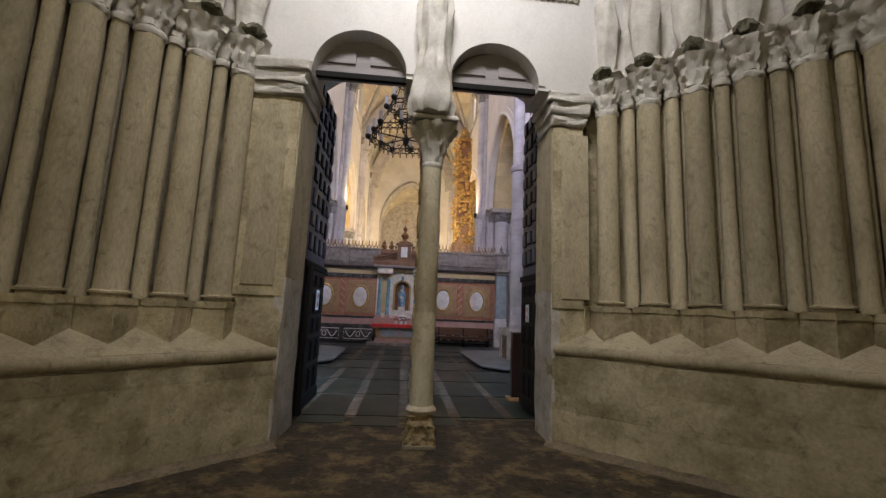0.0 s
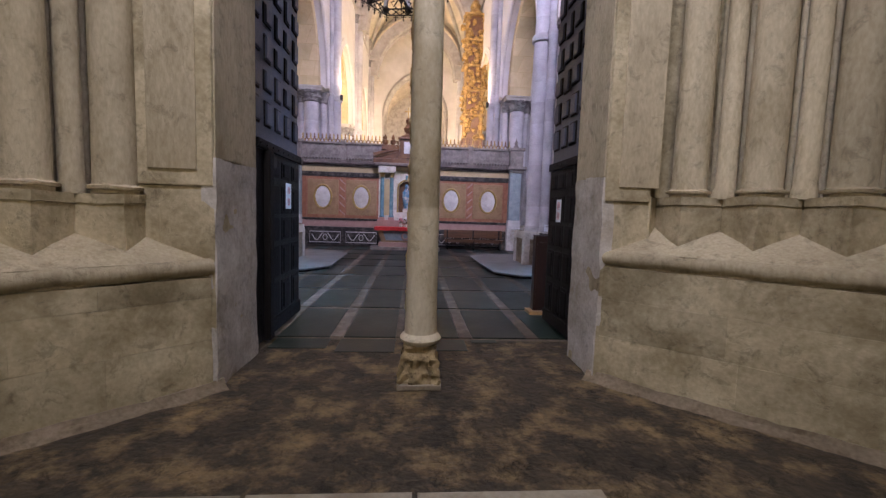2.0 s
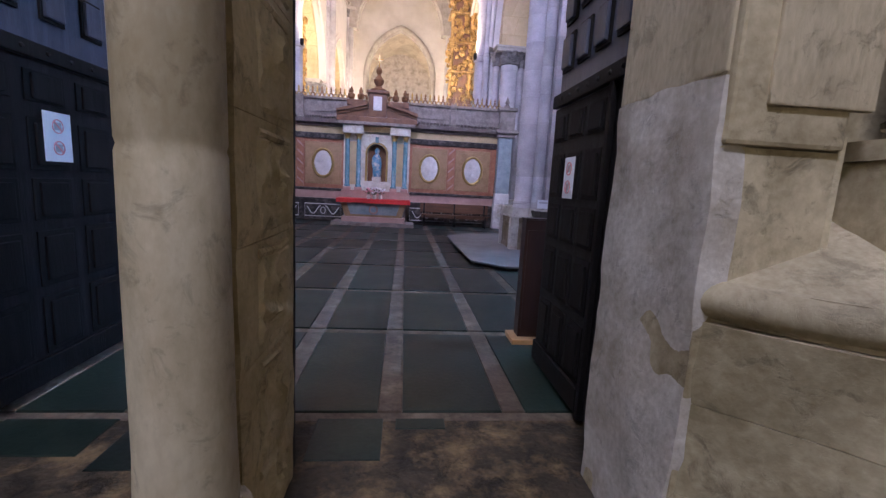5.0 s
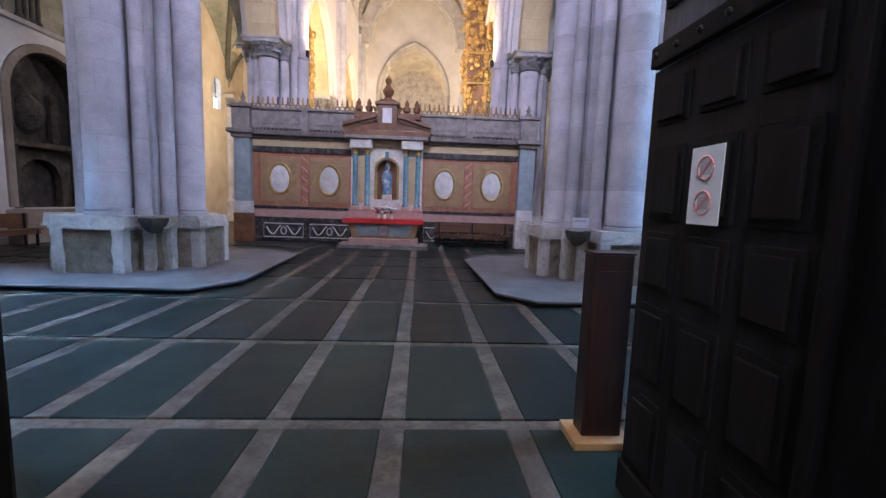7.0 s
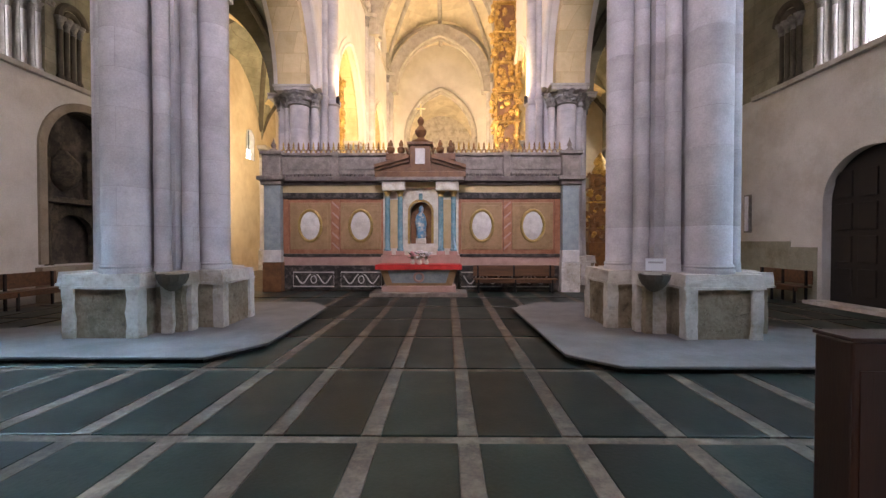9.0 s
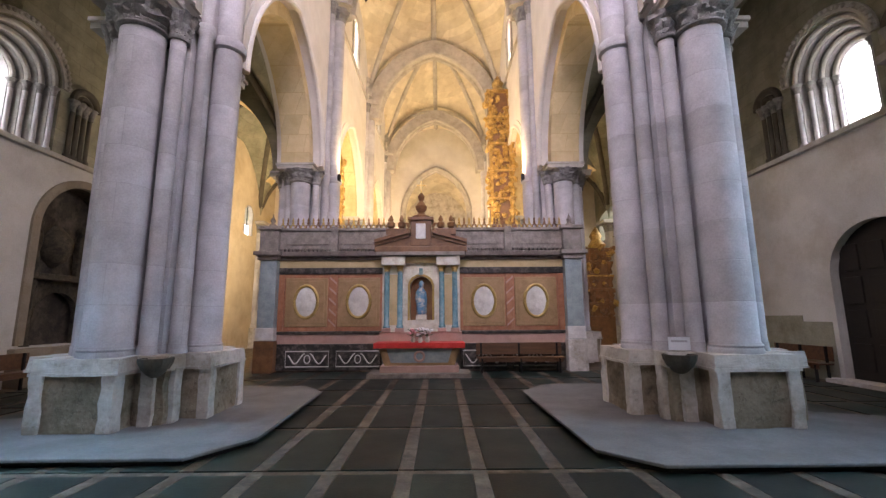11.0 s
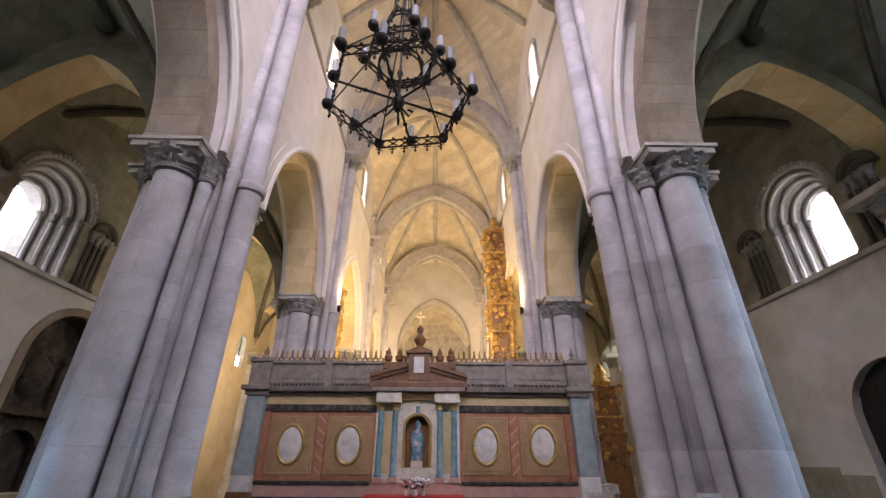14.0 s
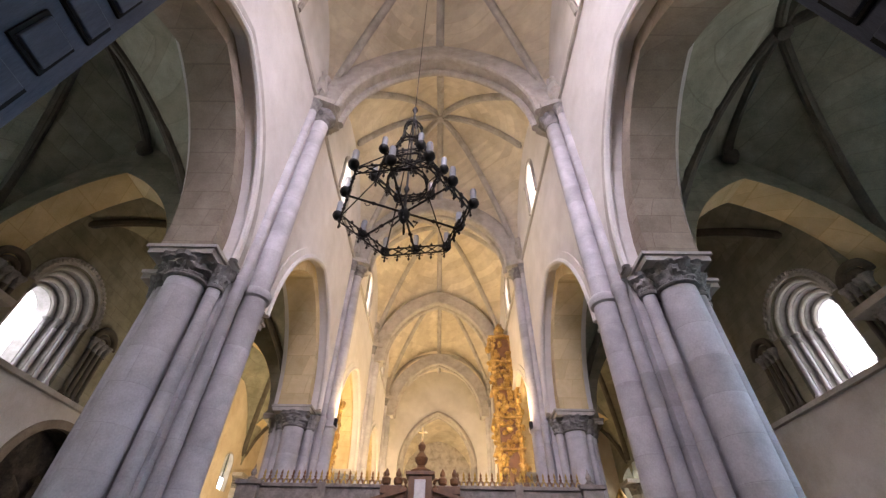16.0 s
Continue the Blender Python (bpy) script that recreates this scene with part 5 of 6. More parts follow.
def leaf(name, x, y0, y1, sg, label):
    """An inward-opened leaf in the plane x; sg is the way its panelled face looks."""
    d = thing(name, label, "door", (x, y0, 0), kind="structure")
    L = y1 - y0
    xb = sorted((0, -sg * 0.09))
    part("board", B((xb[0], xb[1], 0, L, 0.03, 5.25), bevel=0.008), DOOR_FACE, d)
    part("lower_board", B((*sorted((sg * 0.002, sg * 0.03)), 0.0, L - 0.02, 0.04, 2.2), bevel=0.006), DOOR_RAIL, d)
    part("wicket_rail", B((*sorted((sg * 0.03, sg * 0.075)), 0.1, L - 0.05, 2.2, 2.3), bevel=0.01), DARK_WOOD, d)
    if sg > 0:
        part("wicket_jamb", B((*sorted((sg * 0.03, sg * 0.11)), 0.34, 0.48, 0.04, 2.2), bevel=0.012), DARK_WOOD, d)
    part("foot_rail", B((*sorted((sg * 0.03, sg * 0.06)), 0.5, L - 0.03, 0.05, 0.22), bevel=0.01), DARK_WOOD, d)
    n = 5
    for j in range(8):
        z = 2.62 + 0.36 * j
        for i in range(n):
            y = L * (i + 0.5) / n
            flat = (i + j) % 2 == 0 and j != 0
            for me, off in ((PANEL_GROOVE, 0.002), (PANEL_UP, 0.012)):
                o = new(me.name, me)
                o.parent = d
                o.matrix_basis = pose(sg * off, y, z) @ Matrix.Diagonal((sg, 0.95 if flat else 0.8, 0.7 if flat else 0.9, 1))
    rows = ((0.44, 1.0), (0.9, 0.95), (1.3, 0.7), (1.66, 0.85), (2.03, 0.5))
    for z, hz in rows:
        for i in range(3):
            y = 0.5 + (L - 0.55) * (i + 0.5) / 3
            o = new("panel", PANEL_LOW)
            o.parent = d
            o.matrix_basis = pose(sg * 0.03, y, z) @ Matrix.Diagonal((sg, (L - 0.55) / 3 / 0.34, hz, 1))
    if sg > 0:
        part("lock_plate", B((0.03, 0.1, 0.42, 0.62, 2.02, 2.16), bevel=0.015), IRON, d)
    else:
        part("wicket_edge", B((-0.07, -0.03, 0.42, 0.47, 0.04, 2.2), bevel=0.01), DARK_WOOD, d)
    for i in range(9):
        o = new("stud", STUD)
        o.parent = d
        o.matrix_basis = pose(sg * 0.075, 0.15 + (L - 0.25) * i / 8, 2.25)
    return d


leaf("door_north", -1.47, 6.42, 8.25, 1, "tall open double-door leaf of dark panelled wood with a wicket")
leaf("door_south_leaf", 2.24, 6.46, 7.94, -1, "tall open door leaf of dark panelled wood with raised panels")


def notice(name, x, y, z, sg, w, h, label):
    p = thing(name, label, "notice", (x, y, z), "notices on the doors")
    part("sheet", B((*sorted((0, sg * 0.004)), -w / 2, w / 2, -h / 2, h / 2)), PAPER, p)
    for q in (-1, 1):
        bm = bmesh.new()
        ring = [(sg * 0.006, 0.045 * math.cos(a), q * h * 0.22 + 0.045 * math.sin(a)) for a in [math.tau * i / 20 for i in range(20)]]
        tube(bm, ring, 0.004, 6, closed=True)
        tube(bm, [(sg * 0.006, -0.032, q * h * 0.22 + 0.032), (sg * 0.006, 0.032, q * h * 0.22 - 0.032)], 0.006, 6)
        part("prohibition_ring", bm, REDINK, p)
        part("pictogram", B((*sorted((sg * 0.004, sg * 0.006)), -0.03, 0.03, q * h * 0.22 - 0.025, q * h * 0.22 + 0.025)), INK, p)


notice("door_notice", -1.47 + 0.062, 7.6, 1.72, 1, 0.23, 0.33, "white paper notice with two red prohibition signs on the dark door")
notice("door_notice", 2.24 - 0.062, 7.43, 1.64, -1, 0.18, 0.3, "white paper notice with two red prohibition signs on the dark door")

# ---- dark wooden stand by the south leaf
s = thing("box_stand", "tall narrow dark brown wooden stand on a light oak foot", "stand", (2.305, 8.45, 0))
part("body", B((-0.13, 0.13, -0.075, 0.075, 0.06, 1.25), bevel=0.008), BROWN_WOOD, s)
part("top", B((-0.136, 0.136, -0.081, 0.081, 1.251, 1.265), bevel=0.004), BROWN_WOOD, s)
part("foot", B((-0.2, 0.2, -0.15, 0.15, 0.0, 0.055), bevel=0.01), OAK, s)
part("door_line", B((-0.105, 0.105, -0.08, -0.074, 0.15, 1.15)), BROWN_WOOD, s)


# ---------------------------------------------------------------- choir screen
SX, SY = -0.07, 20.5
sc = thing("choir_screen", "painted choir screen with pink marbled panels and white oval reliefs", "choir screen", (SX, SY, 0))
part("core", B((-4.5, 4.5, 0.0, 0.7, 0, 4.45)), GREYM, sc)
for sg in (-1, 1):
    def M(x0, x1, y0, y1, z0, z1, bevel=0.0):
        a, b = sorted((sg * x0, sg * x1))
        return B((a, b, y0, y1, z0, z1), bevel=bevel)
    part("base_panel", M(1.2, 4.46, -0.08, 0.0, 0.06, 0.84, 0.015), BLACKM, sc, "black and white marbled base")
    for c in (1.95, 3.5):
        for r0 in (0.62,):
            bm = bmesh.new()
            tube(bm, [(sg * c - 0.66, -0.09, 0.16), (sg * c + 0.66, -0.09, 0.16), (sg * c + 0.66, -0.09, 0.62), (sg * c - 0.66, -0.09, 0.62)], 0.018, 4, closed=True)
            part("inlay_frame", bm, OVALM, sc)
            for q in (-1, 1):
                bm = bmesh.new()
                tube(bm, [(sg * c + q * (0.08 + 0.05 * i), -0.09, 0.4 + 0.15 * math.cos(i * 0.55)) for i in range(11)], 0.022, 6)
                part("inlay_scroll", bm, OVALM, sc, smooth=True)
            bm = bmesh.new()
            tube(bm, [(sg * c + 0.09 * math.cos(a), -0.09, 0.38 + 0.12 * math.sin(a)) for a in [math.tau * i / 16 for i in range(16)]], 0.018, 6, closed=True)
            part("inlay_knot", bm, OVALM, sc)
    part("rose_band", M(1.25, 4.5, -0.05, 0.0, 0.844, 1.12), ROSE, sc)
    part("dark_line", M(1.25, 4.5, -0.09, 0.0, 1.124, 1.22, 0.02), BLACKM, sc)
    part("field", M(1.2, 4.5, -0.04, 0.0, 1.224, 3.0), PINK, sc)
    for c in (1.96, 3.6):
        part("panel", M(c - 0.66, c + 0.66, -0.075, -0.04, 1.36, 2.88, 0.02), TAN, sc)
        part("panel_field", M(c - 0.56, c + 0.56, -0.09, -0.075, 1.46, 2.78, 0.008), TAN, sc)
        bm = bmesh.new()
        ring = [(sg * c + 0.36 * math.cos(a), -0.11, 2.13 + 0.5 * math.sin(a)) for a in [math.tau * i / 40 for i in range(40)]]
        tube(bm, ring, 0.05, 8, closed=True)
        fr = part("oval_frame", bm, GOLD_FRAME, sc, "gilt oval frame", smooth=True)
        bm = bmesh.new()
        rows = []
        for k in range(6):
            t = 1 - k / 5
            rows.append([bm.verts.new((sg * c + 0.35 * t * math.cos(a), -0.1 - 0.05 * (1 - t * t) - 0.03 * (noise.noise(Vector((a, t * 3, c * sg))) if k else 0), 2.13 + 0.49 * t * math.sin(a))) for a in [math.tau * i / 32 for i in range(32)]] if k < 5 else None)
        for a, b in zip(rows[:4], rows[1:5]):
            for i in range(32):
                bm.faces.new((a[i], a[(i + 1) % 32], b[(i + 1) % 32], b[i]))
        bm.faces.new(rows[4])
        part("oval_relief", bm, OVALM, sc, "white oval marble relief", smooth=True)
    part("pilaster_strip", M(2.66, 2.9, -0.09, -0.04, 1.23, 2.99, 0.01), PINK, sc)
    for q in range(5):
        z_ = 1.34 + 0.33 * q
        bm = bmesh.new()
        hexa(bm, [(sg * 2.67, -0.093, z_), (sg * 2.89, -0.093, z_ + 0.2), (sg * 2.89, -0.088, z_ + 0.2), (sg * 2.67, -0.088, z_),
                  (sg * 2.67, -0.093, z_ + 0.07), (sg * 2.89, -0.093, z_ + 0.27), (sg * 2.89, -0.088, z_ + 0.27), (sg * 2.67, -0.088, z_ + 0.07)])
        part("painted_stripe", bm, ROSE, sc)
    part("pilaster_strip", M(4.3, 4.48, -0.09, -0.04, 1.23, 2.99, 0.01), PINK, sc)
    part("pilaster_strip", M(1.2, 1.3, -0.09, -0.04, 1.23, 2.99, 0.01), PINK, sc)
    part("black_frieze", M(1.2, 4.5, -0.09, 0.0, 3.004, 3.2, 0.015), BLACKM, sc)
    part("cream_frieze", M(1.2, 4.5, -0.06, 0.0, 3.204, 3.44), CREAM, sc)
    # cornice colour also draws the shadow line below the parapet
    part("under_cornice", M(1.2, 4.5, -0.14, 0.0, 3.444, 3.54, 0.02), SHADED_STUCCO, sc)
    bm = M(1.15, 4.56, -0.26, 0.0, 3.544, 3.7, 0.03)
    part("cornice", bm, SHADED_STUCCO, sc)
    for i in range(26):
        x = 1.3 + 3.2 * i / 25
        part("dentil", M(x - 0.04, x + 0.04, -0.22, -0.02, 3.7, 3.78, 0.008), SHADED_STUCCO, sc)
    part("parapet", M(0.9, 4.5, -0.16, 0.0, 3.79, 4.36), GREYM, sc)
    part("parapet_frieze", M(1.3, 2.55, -0.185, -0.16, 3.92, 4.24, 0.01), GREYM, sc)
    part("parapet_frieze", M(2.95, 4.3, -0.185, -0.16, 3.92, 4.24, 0.01), GREYM, sc)
    part("parapet_pier", M(2.64, 2.86, -0.24, -0.1, 3.7, 4.5, 0.015), GREYM, sc)
    part("parapet_cap", M(0.9, 4.56, -0.22, 0.05, 4.364, 4.46, 0.02), GREYM, sc)
    # pierced cresting
    for i in range(22):
        x = sg * (1.05 + 3.4 * i / 21)
        bm = bmesh.new()
        tube(bm, [(x - 0.07, -0.1, 4.47), (x - 0.05, -0.1, 4.56), (x, -0.1, 4.61), (x + 0.05, -0.1, 4.56), (x + 0.07, -0.1, 4.47)], 0.024, 6)
        lathe(bm, x, -0.1, [(0.016, 4.6), (0.045, 4.65), (0.018, 4.69), (0.034, 4.73), (0.006, 4.82)], 7)
        part("cresting", bm, GOLD_FRAME if i % 2 else BROWNM, sc, smooth=True)
    part("cresting_rail", M(1.0, 4.5, -0.115, -0.085, 4.545, 4.57), GREYM, sc)
    # corner pillars
    part("corner_pillar", M(4.5, 5.02, -0.3, 0.5, 0.95, 3.42, 0.02), TEAL, sc, "blue-green marbled corner pillar")
    part("pillar_block", M(4.48, 5.04, -0.32, 0.51, 0.96, 1.34, 0.015), OVALM, sc, "pale marbled block under the pillar")
    part("pillar_foot", M(4.46, 5.06, -0.34, 0.52, 0.0, 0.95, 0.02), BROWNM if sg < 0 else WHITE_STONE, sc)
    bm = M(4.44, 5.1, -0.36, 0.5, 3.424, 3.56, 0.03)
    part("pillar_capital", bm, GREYM, sc)
    part("pillar_cornice", M(4.36, 5.2, -0.46, 0.5, 3.564, 3.7, 0.03), GREYM, sc)
    part("pillar_attic", M(4.48, 5.06, -0.34, 0.5, 3.704, 4.38, 0.02), GREYM, sc)
    part("pillar_cap", M(4.4, 5.12, -0.4, 0.5, 4.384, 4.5, 0.025), GREYM, sc)
    bm = bmesh.new()
    lathe(bm, sg * 4.77, -0.1, [(0.1, 4.5), (0.12, 4.58), (0.05, 4.64), (0.09, 4.72), (0.03, 4.84), (0.008, 4.95)], 12)
    part("pinnacle", bm, GREYM, sc, smooth=True)
    # broken pediment
    bm = bmesh.new()
    for z0, y0, th in ((0, -0.62, 0.12), (0.1, -0.7, 0.1)):
        hexa(bm, [(sg * 1.42, y0, 3.8 + z0), (sg * 0.34, y0, 4.1 + z0), (sg * 0.34, 0.0, 4.1 + z0), (sg * 1.42, 0.0, 3.8 + z0),
                  (sg * 1.42, y0, 3.8 + th + z0), (sg * 0.34, y0, 4.1 + th + z0), (sg * 0.34, 0.0, 4.1 + th + z0), (sg * 1.42, 0.0, 3.8 + th + z0)])
    hexa(bm, [(sg * 1.36, -0.56, 3.8), (sg * 0.3, -0.56, 3.8), (sg * 0.3, 0.0, 3.8), (sg * 1.36, 0.0, 3.8),
              (sg * 1.36, -0.56, 3.83), (sg * 0.3, -0.56, 4.12), (sg * 0.3, 0.0, 4.12), (sg * 1.36, 0.0, 3.83)])
    part("pediment_slope", bm, BROWNM, sc, "brown marbled broken pediment")
    # volute beside the middle block
    bm = bmesh.new()
    tube(bm, [(sg * (0.36 + 0.02 * i + 0.1 * math.cos(i * 0.6) * (1 - i / 13)), -0.5, 4.5 - 0.03 * i + 0.1 * math.sin(i * 0.6) * (1 - i / 13)) for i in range(12)], 0.05, 8)
    part("volute", bm, BROWNM, sc, smooth=True)
    for x in (0.62, 0.95):
        bm = bmesh.new()
        lathe(bm, sg * x, -0.3, [(0.05, 4.4), (0.12, 4.46), (0.13, 4.58), (0.06, 4.64), (0.08, 4.7), (0.02, 4.84)], 10)
        part("vase_finial", bm, BROWNM, sc, smooth=True)
    part("vase_plinth", M(0.45, 1.1, -0.4, -0.1, 4.2, 4.4, 0.015), BROWNM, sc)
part("core_back", B((-4.4, 4.4, 0.7, 0.9, 0, 4.2)), GREYM, sc)

# ---- retable in the middle of the screen
rt = thing("retable", "small painted retable with blue columns and an arched niche", "retable", (SX, SY, 0))
bm = bmesh.new()
wall(bm, along_x(-0.28, -0.05), -1.2, 1.2, 1.2, 3.3, [(0, 0.34, 1.55, 2.55, 0.34)])
part("back", bm, SILVER, rt, "silvered panel round the niche")
part("niche_back", B((-0.4, 0.4, -0.05, 0.0, 1.4, 3.0)), BROWNM, rt)
part("predella", B((-1.24, 1.24, -0.5, 0.0, 0.9, 1.2), bevel=0.015), ROSE, rt)
bm = bmesh.new()
arch_band(bm, along_x(-0.34, -0.27), 0, 0.34, 2.55, 0.34, 0.0, 0.07, legs=1.0)
part("niche_frame", bm, GOLD_FRAME, rt)
part("keystone", B((-0.06, 0.06, -0.36, -0.27, 2.93, 3.14), bevel=0.01), BLUECOL, rt)
for x in (-1.04, -0.64, 0.64, 1.04):
    part("column_base", B((x - 0.13, x + 0.13, -0.56, -0.3, 1.2, 1.32), bevel=0.015), ROSE, rt)
    bm = bmesh.new()
    lathe(bm, x, -0.43, [(0.1, 1.32), (0.11, 1.37), (0.085, 1.41), (0.08, 3.0), (0.09, 3.03)], 18)
    part("column", bm, BLUECOL, rt, "glossy blue-green column", smooth=True)
    bm = bmesh.new()
    prof, wob = carved(0.08, 0.13, 3.0, 3.2, 8, x)
    lathe(bm, x, -0.43, prof, 20, wob)
    part("column_capital", bm, GOLD_FRAME, rt, "gilt capital", smooth=True)
for x in (-0.84, 0.84):
    part("side_panel", B((x - 0.14, x + 0.14, -0.3, -0.28, 1.4, 2.95), bevel=0.006), CREAM, rt)
    part("entablature_block", B((x - 0.36, x + 0.36, -0.6, -0.05, 3.21, 3.5), bevel=0.02), SILVER, rt)
part("entablature", B((-0.5, 0.5, -0.4, -0.05, 3.304, 3.5), bevel=0.015), CREAM, rt)
part("entablature_cornice", B((-1.36, 1.36, -0.68, -0.0, 3.504, 3.62, ), bevel=0.025), GREYM, rt)
part("pediment_base", B((-1.42, 1.42, -0.6, 0.0, 3.624, 3.8), bevel=0.02), BROWNM, rt)
part("attic_block", B((-0.32, 0.32, -0.62, 0.0, 3.8, 4.6), bevel=0.02), BROWNM, rt)
part("attic_panel", B((-0.15, 0.15, -0.65, -0.62, 4.02, 4.5), bevel=0.012), OVALM, rt)
part("attic_cap", B((-0.4, 0.4, -0.68, 0.0, 4.604, 4.7), bevel=0.02), BROWNM, rt)
bm = bmesh.new()
lathe(bm, 0, -0.3, [(0.28, 4.7), (0.3, 4.78), (0.14, 4.86), (0.1, 4.92), (0.17, 5.02), (0.19, 5.12), (0.1, 5.24), (0.06, 5.3), (0.1, 5.38), (0.11, 5.46), (0.04, 5.56)], 18)
part("orb_finial", bm, BROWNM, rt, smooth=True)
bm = B((-0.025, 0.025, -0.32, -0.28, 5.56, 5.98), (-0.14, 0.14, -0.318, -0.282, 5.8, 5.85))
part("cross", bm, GOLD_FRAME, rt, "small gilt cross")
# figure in the niche
bm = bmesh.new()
lathe(bm, SX, SY - 0.17, [(0.14, 1.72), (0.16, 1.8), (0.15, 2.0), (0.18, 2.2), (0.16, 2.4), (0.09, 2.52), (0.06, 2.55), (0.085, 2.62), (0.08, 2.7), (0.02, 2.77)], 18,
      lambda a, k: 1 + 0.12 * math.sin(3 * a + k))
tagged(part("niche_statue", bm, BLUE, smooth=True), "small painted figure in a white robe and blue mantle", "statue")
part("niche_pedestal", B((-0.16, 0.16, -0.3, -0.06, 1.55, 1.72), bevel=0.015), SILVER, rt)

# ---- altar table before the retable
al = thing("altar_table", "tapered pink and grey marbled altar on a low step", "altar", (SX, SY - 0.95, 0))
bm = bmesh.new()
hexa(bm, [(-0.98, -0.24, 0.3), (0.98, -0.24, 0.3), (0.98, 0.4, 0.3), (-0.98, 0.4, 0.3), (-1.16, -0.34, 0.84), (1.16, -0.34, 0.84), (1.16, 0.4, 0.84), (-1.16, 0.4, 0.84)])
part("body", bm, TAN, al)
bm = bmesh.new()
hexa(bm, [(-0.8, -0.268, 0.38), (0.8, -0.268, 0.38), (0.8, -0.2, 0.38), (-0.8, -0.2, 0.38), (-0.92, -0.33, 0.76), (0.92, -0.33, 0.76), (0.92, -0.2, 0.76), (-0.92, -0.2, 0.76)])
part("front_panel", bm, TEAL, al)
bm = bmesh.new()
tube(bm, [(0.13 * math.cos(a), -0.315, 0.56 + 0.13 * math.sin(a)) for a in [math.tau * i / 20 for i in range(20)]], 0.035, 8, closed=True)
part("roundel", bm, ROSE, al, smooth=True)
part("plinth", B((-1.1, 1.1, -0.36, 0.4, 0.12, 0.3), bevel=0.02), ROSE, al)
part("tabletop", B((-1.22, 1.22, -0.4, 0.42, 0.84, 0.9), bevel=0.012), ROSE, al)
part("step", B((-1.42, 1.42, -0.62, 0.42, 0.0, 0.12), bevel=0.015), GREYM, al)
bm = B((-1.27, 1.27, -0.44, 0.42, 0.904, 0.93))
n0 = 60
for i in range(n0):
    x0, x1 = -1.27 + 2.54 * i / n0, -1.27 + 2.54 * (i + 1) / n0
    w0, w1 = 0.012 * math.sin(i * 0.9), 0.012 * math.sin((i + 1) * 0.9)
    hexa(bm, [(x0, -0.45 + w0, 0.79), (x1, -0.45 + w1, 0.79), (x1, -0.443 + w1, 0.79), (x0, -0.443 + w0, 0.79),
              (x0, -0.447, 0.93), (x1, -0.447, 0.93), (x1, -0.44, 0.93), (x0, -0.44, 0.93)])
cl = part("altar_cloth", bm, RED)
cl.matrix_world = pose(SX, SY - 0.95, 0)
tagged(cl, "red cloth hanging over the edge of the altar", "cloth")


def bouquet(name, x, y, z, mat, label, n=22, r=0.15):
    b = thing(name, label, "flowers", (x, y, z), "altar flowers")
    bm = bmesh.new()
    lathe(bm, 0, 0, [(0.05, 0.0), (0.07, 0.06), (0.045, 0.13), (0.06, 0.16)], 12)
    part("vase", bm, SILVER, b, smooth=True)
    rng = random.Random(n)
    for kind, m, k in (("leaf", GREEN, n), ("bloom", mat, n // 2)):
        for i in range(k):
            a, rr, h = rng.random() * math.tau, r * rng.random() ** 0.5, 0.16 + 0.2 * rng.random()
            bm = bmesh.new()
            if kind == "leaf":
                c = Vector((rr * math.cos(a), rr * math.sin(a), h))
                d = Vector((math.cos(a), math.sin(a), 0.4)) * 0.07
                s = Vector((-math.sin(a), math.cos(a), 0.1)) * 0.022
                v = [bm.verts.new(c - d), bm.verts.new(c + s), bm.verts.new(c + d), bm.verts.new(c - s), bm.verts.new(c + Vector((0, 0, -0.012)))]
                for f in ((0, 1, 4), (1, 2, 4), (2, 3, 4), (3, 0, 4), (0, 3, 2, 1)):
                    bm.faces.new([v[q] for q in f])
            else:
                bmesh.ops.create_icosphere(bm, subdivisions=2, radius=0.035, matrix=Matrix.Translation((rr * math.cos(a), rr * math.sin(a), h + 0.04)))
                rough(bm, 0.02, 40, i)
            part(kind, bm, m, b)


bouquet("flower_vase", SX - 0.2, SY - 1.05, 0.934, REDINK, "vase of red flowers and leaves on the altar", 24)
bouquet("flower_vase", SX + 0.22, SY - 1.05, 0.934, WHITE, "vase of white flowers and leaves on the altar", 24)
bouquet("flower_vase", SX + 0.02, SY - 1.2, 0.934, WHITE, "low bunch of white flowers on the altar cloth", 26, 0.12)


fs = thing("flower_stand", "slim dark wooden flower stand in the north aisle", "stand", (-6.25, 24.2, 0))
part("base_plate", B((-0.18, 0.18, -0.18, 0.18, 0, 0.05), bevel=0.012), BENCH_WOOD, fs)
bm = bmesh.new()
lathe(bm, 0, 0, [(0.06, 0.05), (0.04, 0.2), (0.035, 1.2), (0.06, 1.38)], 12)
part("column", bm, BENCH_WOOD, fs, smooth=True)
part("top", B((-0.17, 0.17, -0.17, 0.17, 1.38, 1.42), bevel=0.01), BENCH_WOOD, fs)
bouquet("flower_vase", -6.25, 24.2, 1.424, PINK_BLOOM, "vase of pink flowers on the slim stand", 40, 0.3)


# ---- benches
def bench(x, y, turn, length, label):
    b = thing("bench", label, "bench", (x, y, 0), "wooden benches", turn=turn)
    L = length / 2
    part("seat", B((-L, L, -0.19, 0.19, 0.42, 0.46), bevel=0.01), BENCH_WOOD, b)
    part("apron", B((-L + 0.05, L - 0.05, -0.16, -0.135, 0.32, 0.42)), BENCH_WOOD, b)
    part("backrest", B((-L, L, 0.19, 0.215, 0.5, 0.86), bevel=0.01), BENCH_WOOD, b)
    for q in (-L + 0.15, 0, L - 0.15):
        for yy in (-0.14, 0.16):
            part("leg", B((q - 0.025, q + 0.025, yy - 0.025, yy + 0.025, 0, 0.42 if yy < 0 else 0.86), bevel=0.006), IRON, b)
    return b


